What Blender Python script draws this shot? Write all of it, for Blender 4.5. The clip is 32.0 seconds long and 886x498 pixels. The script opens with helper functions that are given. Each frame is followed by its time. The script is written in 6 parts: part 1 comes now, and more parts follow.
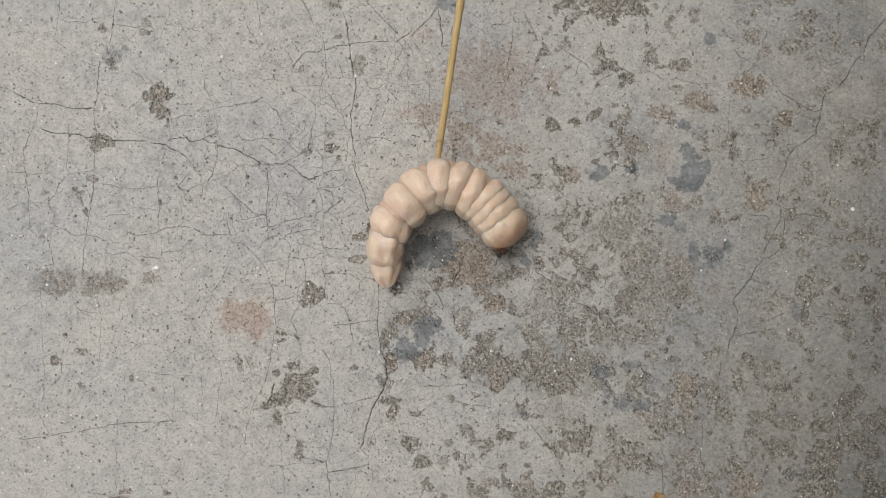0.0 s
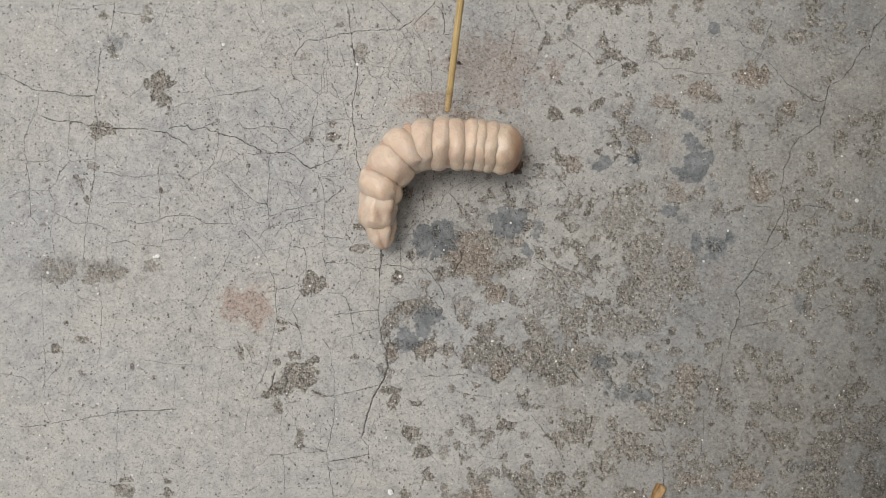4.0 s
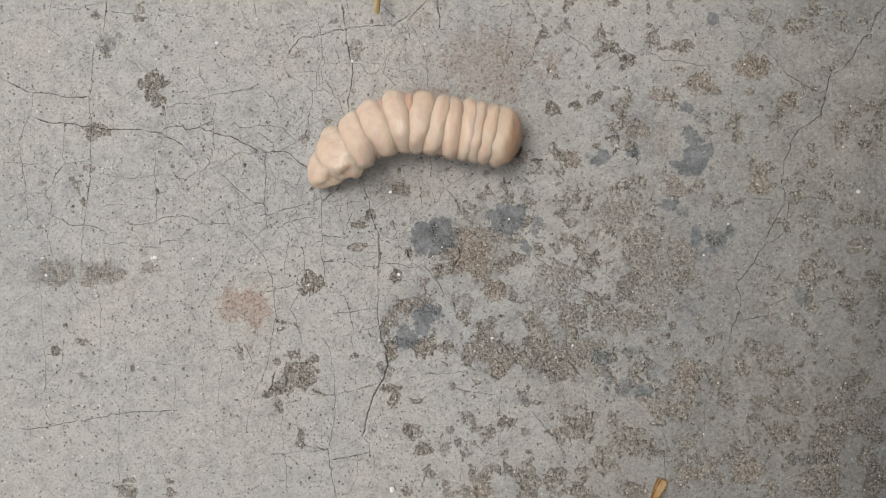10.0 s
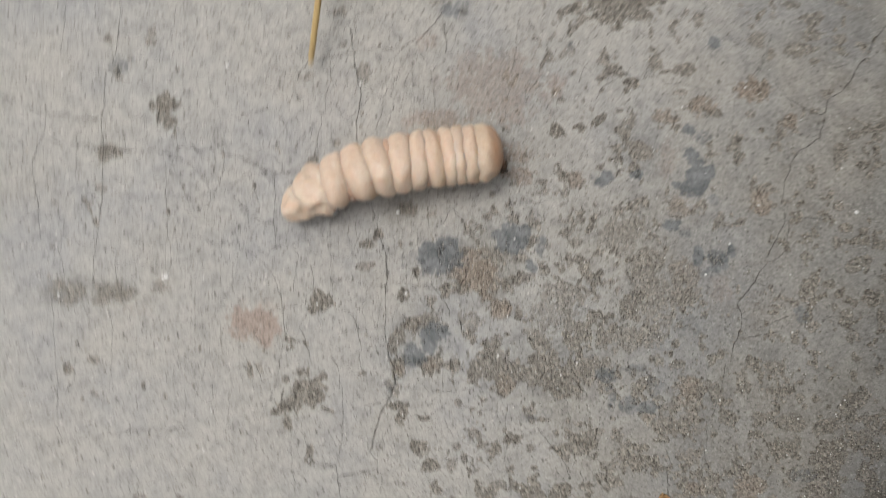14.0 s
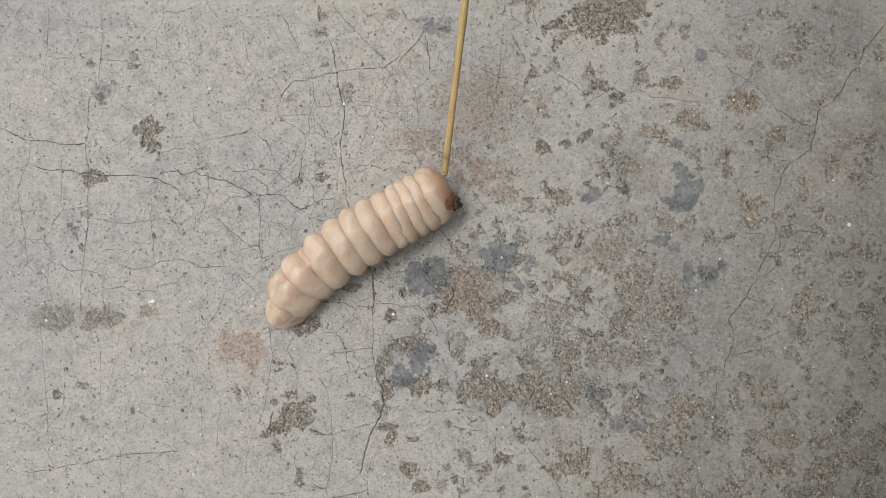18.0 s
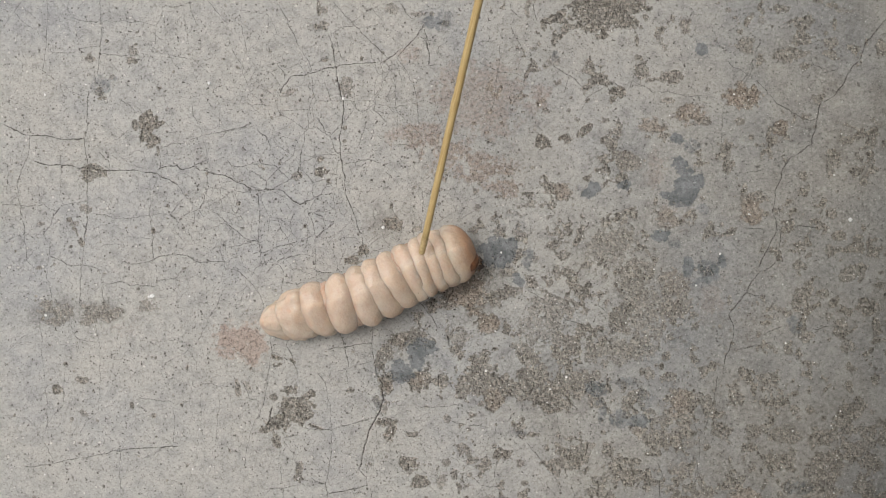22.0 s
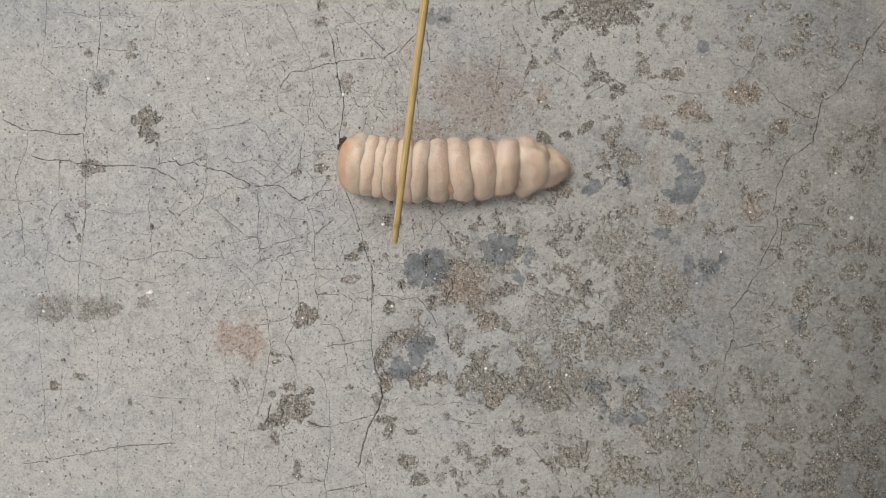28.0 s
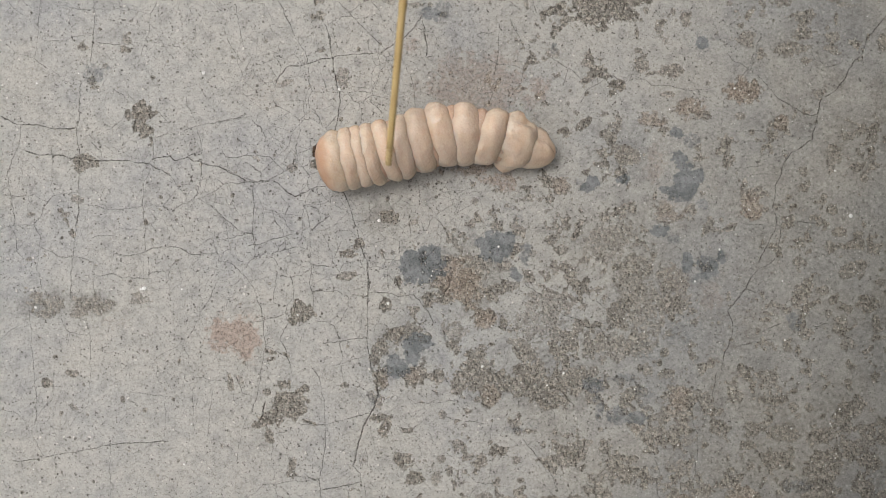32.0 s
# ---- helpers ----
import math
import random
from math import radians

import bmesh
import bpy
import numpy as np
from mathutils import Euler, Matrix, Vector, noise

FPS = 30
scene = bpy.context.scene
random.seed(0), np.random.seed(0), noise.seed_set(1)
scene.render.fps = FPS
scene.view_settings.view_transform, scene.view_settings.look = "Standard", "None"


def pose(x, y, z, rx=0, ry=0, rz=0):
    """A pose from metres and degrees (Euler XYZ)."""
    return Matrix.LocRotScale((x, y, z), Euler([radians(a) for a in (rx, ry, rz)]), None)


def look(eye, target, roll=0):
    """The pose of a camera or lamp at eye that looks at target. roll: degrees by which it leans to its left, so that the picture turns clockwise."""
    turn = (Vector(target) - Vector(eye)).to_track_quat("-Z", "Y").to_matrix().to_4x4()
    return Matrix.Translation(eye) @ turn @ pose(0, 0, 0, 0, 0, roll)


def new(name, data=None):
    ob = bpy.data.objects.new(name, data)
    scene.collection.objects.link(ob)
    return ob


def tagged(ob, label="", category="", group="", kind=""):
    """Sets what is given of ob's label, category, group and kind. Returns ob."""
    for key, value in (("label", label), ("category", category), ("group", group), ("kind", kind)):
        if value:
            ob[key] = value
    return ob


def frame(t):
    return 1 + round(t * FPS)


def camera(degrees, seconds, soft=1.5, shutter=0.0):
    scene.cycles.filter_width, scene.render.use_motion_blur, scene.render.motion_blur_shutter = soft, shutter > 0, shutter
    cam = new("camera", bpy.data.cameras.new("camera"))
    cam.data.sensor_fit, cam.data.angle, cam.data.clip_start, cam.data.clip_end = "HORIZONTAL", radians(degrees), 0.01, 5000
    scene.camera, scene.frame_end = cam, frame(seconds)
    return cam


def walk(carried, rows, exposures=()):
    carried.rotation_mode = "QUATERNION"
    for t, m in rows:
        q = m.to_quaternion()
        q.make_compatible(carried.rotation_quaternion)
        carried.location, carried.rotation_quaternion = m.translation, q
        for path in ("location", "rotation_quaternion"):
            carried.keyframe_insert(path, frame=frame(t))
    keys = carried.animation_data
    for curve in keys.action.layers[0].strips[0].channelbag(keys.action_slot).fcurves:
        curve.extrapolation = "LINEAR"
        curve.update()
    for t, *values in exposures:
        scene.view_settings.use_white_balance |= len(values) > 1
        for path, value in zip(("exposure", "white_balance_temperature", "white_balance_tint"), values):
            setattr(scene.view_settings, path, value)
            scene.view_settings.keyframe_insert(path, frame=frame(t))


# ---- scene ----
# Camera: hand-held, looking straight down at the slab from about 0.42 m.
cam = camera(46.9, 32.0, soft=0.7, shutter=0.5)
CAM_ROWS = [
    (0, pose(-0.0033, -0.0081, 0.4216, 2.08, -0.36, 0.19)),
    (0.5, pose(-0.0053, -0.0111, 0.4187, 2.28, -0.81, 0.41)),
    (1, pose(-0.0032, -0.0112, 0.4202, 2.29, -0.46, 0.41)),
    (1.5, pose(-0.0036, -0.0069, 0.4215, 1.67, -0.34, 0.42)),
    (2, pose(-0.0031, -0.0119, 0.4199, 2.30, -0.23, 0.64)),
    (2.5, pose(-0.0050, -0.0104, 0.4198, 2.06, -0.46, 0.57)),
    (3, pose(-0.0029, -0.0116, 0.4207, 2.17, -0.21, 0.43)),
    (3.5, pose(-0.0016, -0.0091, 0.4207, 1.69, -0.06, 0.46)),
    (5.5, pose(-0.0028, -0.0061, 0.4180, 1.20, -0.23, 0.44)),
    (6, pose(-0.0010, -0.0065, 0.4181, 1.22, -0.03, 0.35)),
    (6.5, pose(-0.0014, -0.0056, 0.4178, 1.04, -0.19, 0.21)),
    (7, pose(0.0007, 0.0010, 0.4199, 0.08, 0.19, 0.11)),
    (7.5, pose(0.0001, -0.0018, 0.4182, 0.41, 0.10, 0.05)),
    (8, pose(-0.0004, 0.0016, 0.4153, -0.17, -0.06, 0.02)),
    (8.5, pose(0.0009, 0.0018, 0.4152, -0.20, 0.13, 0.06)),
    (9, pose(0.0000, 0.0000, 0.4150, 0.00, 0.00, 0.00)),
    (9.5, pose(0.0006, 0.0029, 0.4162, -0.28, 0.05, -0.07)),
    (10, pose(0.0020, 0.0036, 0.4184, -0.24, 0.35, -0.32)),
    (10.5, pose(0.0062, 0.0150, 0.4164, -0.30, 0.29, -1.53)),
    (11, pose(0.0075, 0.0210, 0.4129, -1.18, 0.31, -1.55)),
    (11.5, pose(0.0068, 0.0214, 0.4131, -1.44, 0.30, -1.48)),
    (12, pose(0.0079, 0.0225, 0.4131, -1.73, 0.39, -1.42)),
    (12.5, pose(0.0076, 0.0200, 0.4134, -1.53, 0.37, -1.39)),
    (13, pose(0.0064, 0.0148, 0.4153, -0.80, 0.38, -1.43)),
    (13.4, pose(0.0061, 0.0085, 0.4175, -0.18, 0.12, -1.64)),
    (13.5, pose(0.0236, 0.0228, 0.4137, -2.35, 2.23, -0.63)),
    (13.6, pose(0.0072, 0.0031, 0.3870, -4.32, -0.51, 3.34)),
    (13.7, pose(0.0028, 0.0041, 0.3826, -3.26, 0.41, 4.90)),
    (13.8, pose(0.0029, 0.0161, 0.4005, -3.45, 1.59, 2.72)),
    (13.9, pose(0.0042, 0.0092, 0.4192, -2.21, 1.77, 2.92)),
    (14, pose(-0.0032, 0.0081, 0.4255, 0.25, 0.01, -0.31)),
    (14.1, pose(0.0083, 0.0129, 0.4332, 0.65, 1.15, -1.05)),
    (14.2, pose(0.0067, 0.0082, 0.4174, 0.81, 0.78, -0.08)),
    (14.5, pose(0.0039, 0.0093, 0.4198, 1.10, 0.29, -0.53)),
    (16.5, pose(0.0105, 0.0167, 0.4244, -0.01, 1.27, -1.07)),
    (17, pose(0.0108, 0.0173, 0.4221, -0.09, 1.23, -0.95)),
    (17.5, pose(0.0093, 0.0190, 0.4213, -0.24, 0.94, -1.05)),
    (18, pose(0.0116, 0.0199, 0.4221, -0.28, 1.24, -1.27)),
    (18.5, pose(0.0118, 0.0172, 0.4221, -0.13, 1.28, -1.25)),
    (19, pose(0.0122, 0.0190, 0.4227, -0.42, 1.43, -1.23)),
    (19.5, pose(0.0110, 0.0162, 0.4219, 0.07, 1.30, -1.09)),
    (20, pose(0.0106, 0.0188, 0.4219, -0.24, 1.24, -0.97)),
    (20.5, pose(0.0107, 0.0131, 0.4213, 0.52, 1.24, -0.92)),
    (21, pose(0.0121, 0.0189, 0.4208, -0.26, 1.29, -1.20)),
    (21.5, pose(0.0137, 0.0212, 0.4218, -0.65, 1.47, -1.31)),
    (22, pose(0.0139, 0.0196, 0.4212, -0.53, 1.52, -1.26)),
    (22.5, pose(0.0124, 0.0179, 0.4211, -0.19, 1.38, -1.16)),
    (23, pose(0.0101, 0.0173, 0.4191, -0.11, 1.01, -1.00)),
    (23.5, pose(0.0118, 0.0170, 0.4201, -0.08, 1.26, -0.99)),
    (24, pose(0.0117, 0.0155, 0.4192, 0.00, 1.16, -1.07)),
    (24.5, pose(0.0137, 0.0184, 0.4209, -0.35, 1.43, -1.33)),
    (25, pose(0.0127, 0.0204, 0.4215, -0.70, 1.38, -1.25)),
    (25.5, pose(0.0122, 0.0179, 0.4193, -0.30, 1.27, -1.14)),
    (27.5, pose(0.0131, 0.0191, 0.4194, -0.71, 1.35, -1.15)),
    (28, pose(0.0125, 0.0181, 0.4197, -0.49, 1.34, -1.06)),
    (28.5, pose(0.0127, 0.0211, 0.4184, -0.79, 1.30, -1.17)),
    (29, pose(0.0125, 0.0175, 0.4187, -0.56, 1.34, -1.09)),
    (29.5, pose(0.0123, 0.0183, 0.4193, -0.63, 1.25, -1.16)),
    (30, pose(0.0124, 0.0172, 0.4182, -0.72, 1.21, -0.93)),
    (30.5, pose(0.0122, 0.0157, 0.4178, -0.53, 1.21, -0.94)),
    (31, pose(0.0120, 0.0165, 0.4164, -0.54, 1.12, -0.92)),
    (31.5, pose(0.0116, 0.0145, 0.4169, -0.22, 1.13, -0.82)),
    (32, pose(0.0115, 0.0161, 0.4162, -0.39, 1.03, -0.86)),
]
walk(cam, CAM_ROWS, exposures=[(0.0, 0.0), (32.0, 0.0)])

# ---- light: open shade under a bright overcast sky ----
world = bpy.data.worlds.new("sky")
scene.world = world
world.use_nodes = True
wn = world.node_tree
wn.nodes.clear()
sky = wn.nodes.new("ShaderNodeTexSky")
sky.sky_type, sky.sun_disc = "NISHITA", False
sky.sun_elevation, sky.sun_rotation = radians(66), radians(-52)
sky.air_density, sky.dust_density, sky.ozone_density = 1.0, 4.0, 0.6
bg = wn.nodes.new("ShaderNodeBackground")
bg.inputs["Strength"].default_value = 0.153
wout = wn.nodes.new("ShaderNodeOutputWorld")
haze = wn.nodes.new("ShaderNodeHueSaturation")
haze.inputs["Saturation"].default_value = 0.11
wn.links.new(sky.outputs["Color"], haze.inputs["Color"])
wn.links.new(haze.outputs["Color"], bg.inputs["Color"])
wn.links.new(bg.outputs["Background"], wout.inputs["Surface"])

sun = new("sun", bpy.data.lights.new("sun", "SUN"))
sun.data.energy, sun.data.angle, sun.data.color = 0.68, radians(18), (1.0, 0.96, 0.89)
sun.matrix_basis = look((-0.52, 0.40, 1.5), (0, 0, 0))

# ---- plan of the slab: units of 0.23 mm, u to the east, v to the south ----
U = 0.36 / 1568


def at(u, v):
    return ((u - 784) * U, (441 - v) * U)


# ---- materials ----
def mat(name):
    m = bpy.data.materials.new(name)
    m.use_nodes = True
    nt = m.node_tree
    nt.nodes.clear()
    out = nt.nodes.new("ShaderNodeOutputMaterial")
    p = nt.nodes.new("ShaderNodeBsdfPrincipled")
    nt.links.new(p.outputs["BSDF"], out.inputs["Surface"])
    return m, nt, p


def math_(nt, op, a, b=None, c=None, clamp=False):
    n = nt.nodes.new("ShaderNodeMath")
    n.operation, n.use_clamp = op, clamp
    for i, x in enumerate((a, b, c)):
        if x is None:
            continue
        if isinstance(x, (int, float)):
            n.inputs[i].default_value = x
        else:
            nt.links.new(x, n.inputs[i])
    return n.outputs[0]


def ramp_(nt, x, lo, hi, to0=0.0, to1=1.0):
    n = nt.nodes.new("ShaderNodeMapRange")
    n.interpolation_type = "SMOOTHSTEP"
    nt.links.new(x, n.inputs["Value"])
    for k, v in (("From Min", lo), ("From Max", hi), ("To Min", to0), ("To Max", to1)):
        n.inputs[k].default_value = v
    return n.outputs["Result"]


def mix_(nt, f, a, b, how="MIX"):
    n = nt.nodes.new("ShaderNodeMix")
    n.data_type, n.blend_type = "RGBA", how
    n.clamp_factor = True
    for slot, x in ((0, f), (6, a), (7, b)):
        if isinstance(x, (int, float)):
            n.inputs[slot].default_value = x
        elif isinstance(x, tuple):
            n.inputs[slot].default_value = (*x, 1)
        else:
            nt.links.new(x, n.inputs[slot])
    return n.outputs[2]


def noise_(nt, vec, scale, detail=3.0, rough=0.55, distort=0.0):
    n = nt.nodes.new("ShaderNodeTexNoise")
    n.inputs["Scale"].default_value, n.inputs["Detail"].default_value = scale, detail
    n.inputs["Roughness"].default_value, n.inputs["Distortion"].default_value = rough, distort
    nt.links.new(vec, n.inputs["Vector"])
    return n


def place_(nt):
    return nt.nodes.new("ShaderNodeTexCoord").outputs["Object"]


def offset_(nt, vec, by):
    n = nt.nodes.new("ShaderNodeVectorMath")
    n.operation = "ADD"
    n.inputs[1].default_value = by
    nt.links.new(vec, n.inputs[0])
    return n.outputs[0]


def bump_(nt, p, height, dist, strength=1.0):
    n = nt.nodes.new("ShaderNodeBump")
    n.inputs["Strength"].default_value, n.inputs["Distance"].default_value = strength, dist
    nt.links.new(height, n.inputs["Height"])
    nt.links.new(n.outputs["Normal"], p.inputs["Normal"])


def field_(nt, name):
    n = nt.nodes.new("ShaderNodeAttribute")
    n.attribute_name = name
    return n.outputs["Fac"]


def concrete_material():
    m, nt, p = mat("weathered_concrete")
    v = place_(nt)
    broad = noise_(nt, v, 14.0, 4).outputs["Fac"]
    warm = noise_(nt, offset_(nt, v, (3, 1, 0)), 22.0, 3).outputs["Fac"]
    mid = noise_(nt, v, 160.0, 5, 0.65).outputs["Fac"]
    fine = noise_(nt, v, 800.0, 4, 0.65).outputs["Fac"]
    grit = noise_(nt, offset_(nt, v, (5, 5, 0)), 1300.0, 2, 0.6).outputs["Fac"]
    col = mix_(nt, ramp_(nt, warm, 0.35, 0.68), (0.412, 0.400, 0.374), (0.428, 0.408, 0.370))
    col = mix_(nt, ramp_(nt, broad, 0.45, 0.68), col, (0.364, 0.362, 0.357))
    col = mix_(nt, ramp_(nt, mid, 0.3, 0.75, 0.0, 0.45), col, (0.525, 0.50, 0.452))
    col = mix_(nt, ramp_(nt, mid, 0.55, 0.25, 0.0, 0.5), col, (0.27, 0.26, 0.245))
    # dark pores, scattered unevenly
    jag = nt.nodes.new("ShaderNodeVectorMath")
    jag.operation = "MULTIPLY_ADD"
    nt.links.new(noise_(nt, v, 900.0, 3, 0.7).outputs["Color"], jag.inputs[0])
    jag.inputs[1].default_value = (0.0016, 0.0016, 0)
    nt.links.new(v, jag.inputs[2])
    pores = None
    for scale, thin, tone in ((240.0, 0.13, 0.95), (400.0, 0.19, 0.95), (700.0, 0.27, 0.85), (1500.0, 0.34, 0.4)):
        vo = nt.nodes.new("ShaderNodeTexVoronoi")
        vo.inputs["Scale"].default_value = scale
        nt.links.new(jag.outputs[0], vo.inputs["Vector"])
        some = nt.nodes.new("ShaderNodeSeparateColor")
        nt.links.new(vo.outputs["Color"], some.inputs[0])
        size = ramp_(nt, some.outputs[0], 0.45, 1.0, 0.0, thin)
        hole = math_(nt, "MULTIPLY", ramp_(nt, math_(nt, "SUBTRACT", size, vo.outputs["Distance"]), 0.0, 0.06), tone)
        pores = hole if pores is None else math_(nt, "MAXIMUM", pores, hole)
    pores = math_(nt, "MULTIPLY", pores, ramp_(nt, noise_(nt, v, 45.0, 3).outputs["Fac"], 0.3, 0.58, 0.4, 1.0))
    pores = math_(nt, "MULTIPLY", pores, ramp_(nt, field_(nt, "soil_shade"), 0.2, 0.9, 1.0, 0.45))
    col = mix_(nt, pores, col, (0.12, 0.105, 0.09))
    # pale specks of sand
    vo = nt.nodes.new("ShaderNodeTexVoronoi")
    vo.inputs["Scale"].default_value = 380.0
    nt.links.new(offset_(nt, jag.outputs[0], (1.7, 0.3, 0)), vo.inputs["Vector"])
    some = nt.nodes.new("ShaderNodeSeparateColor")
    nt.links.new(vo.outputs["Color"], some.inputs[0])
    size = ramp_(nt, some.outputs[1], 0.58, 1.0, 0.0, 0.25)
    pale = ramp_(nt, math_(nt, "SUBTRACT", size, vo.outputs["Distance"]), 0.0, 0.05)
    col = mix_(nt, math_(nt, "MULTIPLY", pale, 0.75), col, (0.68, 0.65, 0.60))
    # stains
    edge = math_(nt, "MULTIPLY", math_(nt, "SUBTRACT", noise_(nt, v, 520.0, 5, 0.75).outputs["Fac"], 0.5), 1.7)
    red = ramp_(nt, math_(nt, "ADD", field_(nt, "rust"), math_(nt, "MULTIPLY", edge, 0.9)), 0.15, 1.0, 0.0, 0.75)
    col = mix_(nt, red, col, mix_(nt, ramp_(nt, fine, 0.35, 0.6), (0.25, 0.185, 0.15), (0.41, 0.312, 0.256)))
    # film of dirt that also carries painted shade, deepening to the south-east
    soil_shade = math_(nt, "MULTIPLY", field_(nt, "soil_shade"), ramp_(nt, math_(nt, "ADD", edge, 0.5), 0.1, 0.9, 0.35, 1.0))
    col = mix_(nt, math_(nt, "MULTIPLY", soil_shade, 0.95), col, mix_(nt, ramp_(nt, warm, 0.38, 0.62), (0.158, 0.155, 0.145), (0.182, 0.169, 0.146)))
    for shift, tint, bound in (((4.1, 0, 0), (0.05, 0.045, 0.04), 0.5), ((0, 6.3, 0), (0.58, 0.55, 0.5), 0.62)):
        vo = nt.nodes.new("ShaderNodeTexVoronoi")
        vo.inputs["Scale"].default_value = 480.0
        nt.links.new(offset_(nt, v, shift), vo.inputs["Vector"])
        some = nt.nodes.new("ShaderNodeSeparateColor")
        nt.links.new(vo.outputs["Color"], some.inputs[0])
        size = ramp_(nt, some.outputs[2], bound, 1.0, 0.0, 0.3)
        dot = ramp_(nt, math_(nt, "SUBTRACT", size, vo.outputs["Distance"]), 0.0, 0.06, 0.0, 0.55)
        col = mix_(nt, math_(nt, "MULTIPLY", dot, math_(nt, "MAXIMUM", soil_shade, math_(nt, "MULTIPLY", field_(nt, "worn"), 0.8))), col, tint)
    spread_ = math_(nt, "ADD", field_(nt, "worn"), math_(nt, "MULTIPLY", edge, 0.8))
    dirt = math_(nt, "MULTIPLY", ramp_(nt, spread_, 0.24, 0.36), ramp_(nt, field_(nt, "worn"), 0.2, 0.8, 0.62, 1.0))
    tone = mix_(nt, ramp_(nt, math_(nt, "ADD", field_(nt, "rust"), math_(nt, "MULTIPLY", edge, 0.4)), 0.15, 0.8), (0.258, 0.240, 0.209), (0.355, 0.285, 0.225))
    # single grains bedded in the dirt, large and small
    beds = None
    for scale, seed_ in ((760.0, 2.3), (1450.0, 7.9)):
        vo = nt.nodes.new("ShaderNodeTexVoronoi")
        vo.inputs["Scale"].default_value = scale
        nt.links.new(offset_(nt, jag.outputs[0], (seed_, 0, 0)), vo.inputs["Vector"])
        some = nt.nodes.new("ShaderNodeSeparateColor")
        nt.links.new(vo.outputs["Color"], some.inputs[0])
        lump = math_(nt, "MULTIPLY", ramp_(nt, vo.outputs["Distance"], 0.1, 0.55, 1.0, 0.0), ramp_(nt, some.outputs[1], 0.2, 0.9, 0.15, 1.0))
        tone = mix_(nt, ramp_(nt, some.outputs[0], 0.66, 0.95, 0.0, 0.6), tone, (0.52, 0.46, 0.385))
        tone = mix_(nt, ramp_(nt, some.outputs[0], 0.34, 0.12, 0.0, 0.5), tone, (0.135, 0.115, 0.09))
        beds = lump if beds is None else math_(nt, "ADD", math_(nt, "MULTIPLY", beds, 1.6), math_(nt, "MULTIPLY", lump, 0.7))
    sand = mix_(nt, ramp_(nt, grit, 0.43, 0.33, 0.0, 0.35), tone, (0.08, 0.068, 0.055))
    col = mix_(nt, math_(nt, "MULTIPLY", dirt, 0.82), col, sand)
    blue = ramp_(nt, math_(nt, "ADD", field_(nt, "algae"), math_(nt, "MULTIPLY", edge, 0.85)), 0.22, 0.8, 0.0, 0.88)
    col = mix_(nt, blue, col, mix_(nt, ramp_(nt, mid, 0.35, 0.65), (0.118, 0.128, 0.133), (0.225, 0.235, 0.238)))
    # edge shadow of the flakes, painted as broken dark lines along the rim
    rim = math_(nt, "MULTIPLY", ramp_(nt, spread_, 0.22, 0.29), ramp_(nt, spread_, 0.30, 0.40, 1.0, 0.0))
    col = mix_(nt, math_(nt, "MULTIPLY", rim, ramp_(nt, mid, 0.46, 0.64, 0.0, 0.55)), col, (0.12, 0.10, 0.08))
    # crazing: a net of hair cracks, broken up
    bent = nt.nodes.new("ShaderNodeVectorMath")
    bent.operation = "MULTIPLY_ADD"
    nt.links.new(noise_(nt, v, 130.0, 5, 0.72).outputs["Color"], bent.inputs[0])
    bent.inputs[1].default_value = (0.0030, 0.0030, 0)
    nt.links.new(v, bent.inputs[2])
    hair = None
    for scale, width, lo, hi, by in ((75.0, 0.0040, 0.42, 0.58, 0.0), (150.0, 0.0062, 0.43, 0.56, 0.37)):
        vo = nt.nodes.new("ShaderNodeTexVoronoi")
        vo.feature = "DISTANCE_TO_EDGE"
        vo.inputs["Scale"].default_value = scale
        nt.links.new(offset_(nt, bent.outputs[0], (by, by, 0)), vo.inputs["Vector"])
        line = ramp_(nt, vo.outputs["Distance"], width * 0.4, width * 1.5, 1.0, 0.0)
        keep = ramp_(nt, noise_(nt, offset_(nt, v, (by, 2, 0)), 24.0, 4).outputs["Fac"], lo, hi)
        line = math_(nt, "MULTIPLY", line, math_(nt, "MULTIPLY", keep, field_(nt, "crazed")))
        hair = line if hair is None else math_(nt, "MAXIMUM", hair, line)
    # long cracks
    wob = math_(nt, "MULTIPLY", math_(nt, "SUBTRACT", noise_(nt, v, 1000.0, 4, 0.75).outputs["Fac"], 0.5), 3.4)
    near = math_(nt, "ABSOLUTE", math_(nt, "ADD", field_(nt, "side"), wob))
    width = math_(nt, "MULTIPLY", field_(nt, "gape"), ramp_(nt, noise_(nt, v, 420.0, 3).outputs["Fac"], 0.36, 0.64, 0.0, 1.15))
    line = ramp_(nt, math_(nt, "SUBTRACT", math_(nt, "MULTIPLY", width, 0.42), near), -0.42, 0.36)
    line = math_(nt, "MULTIPLY", line, ramp_(nt, field_(nt, "apart"), 2.4, 3.6, 1.0, 0.0))
    line = math_(nt, "MULTIPLY", line, ramp_(nt, field_(nt, "gape"), 0.3, 1.7, 0.42, 1.0))
    bead = ramp_(nt, noise_(nt, offset_(nt, v, (7, 0, 0)), 1100.0, 3, 0.7).outputs["Fac"], 0.38, 0.60, 0.15, 1.0)
    cracks = math_(nt, "MULTIPLY", bead, math_(nt, "MAXIMUM", math_(nt, "MULTIPLY", hair, 0.34), line))
    col = mix_(nt, math_(nt, "MULTIPLY", cracks, 0.8), col, (0.12, 0.102, 0.085))
    col = mix_(nt, ramp_(nt, fine, 0.50, 0.36, 0.0, 0.5), col, mix_(nt, 1.0, col, (0.55, 0.54, 0.53), "MULTIPLY"))
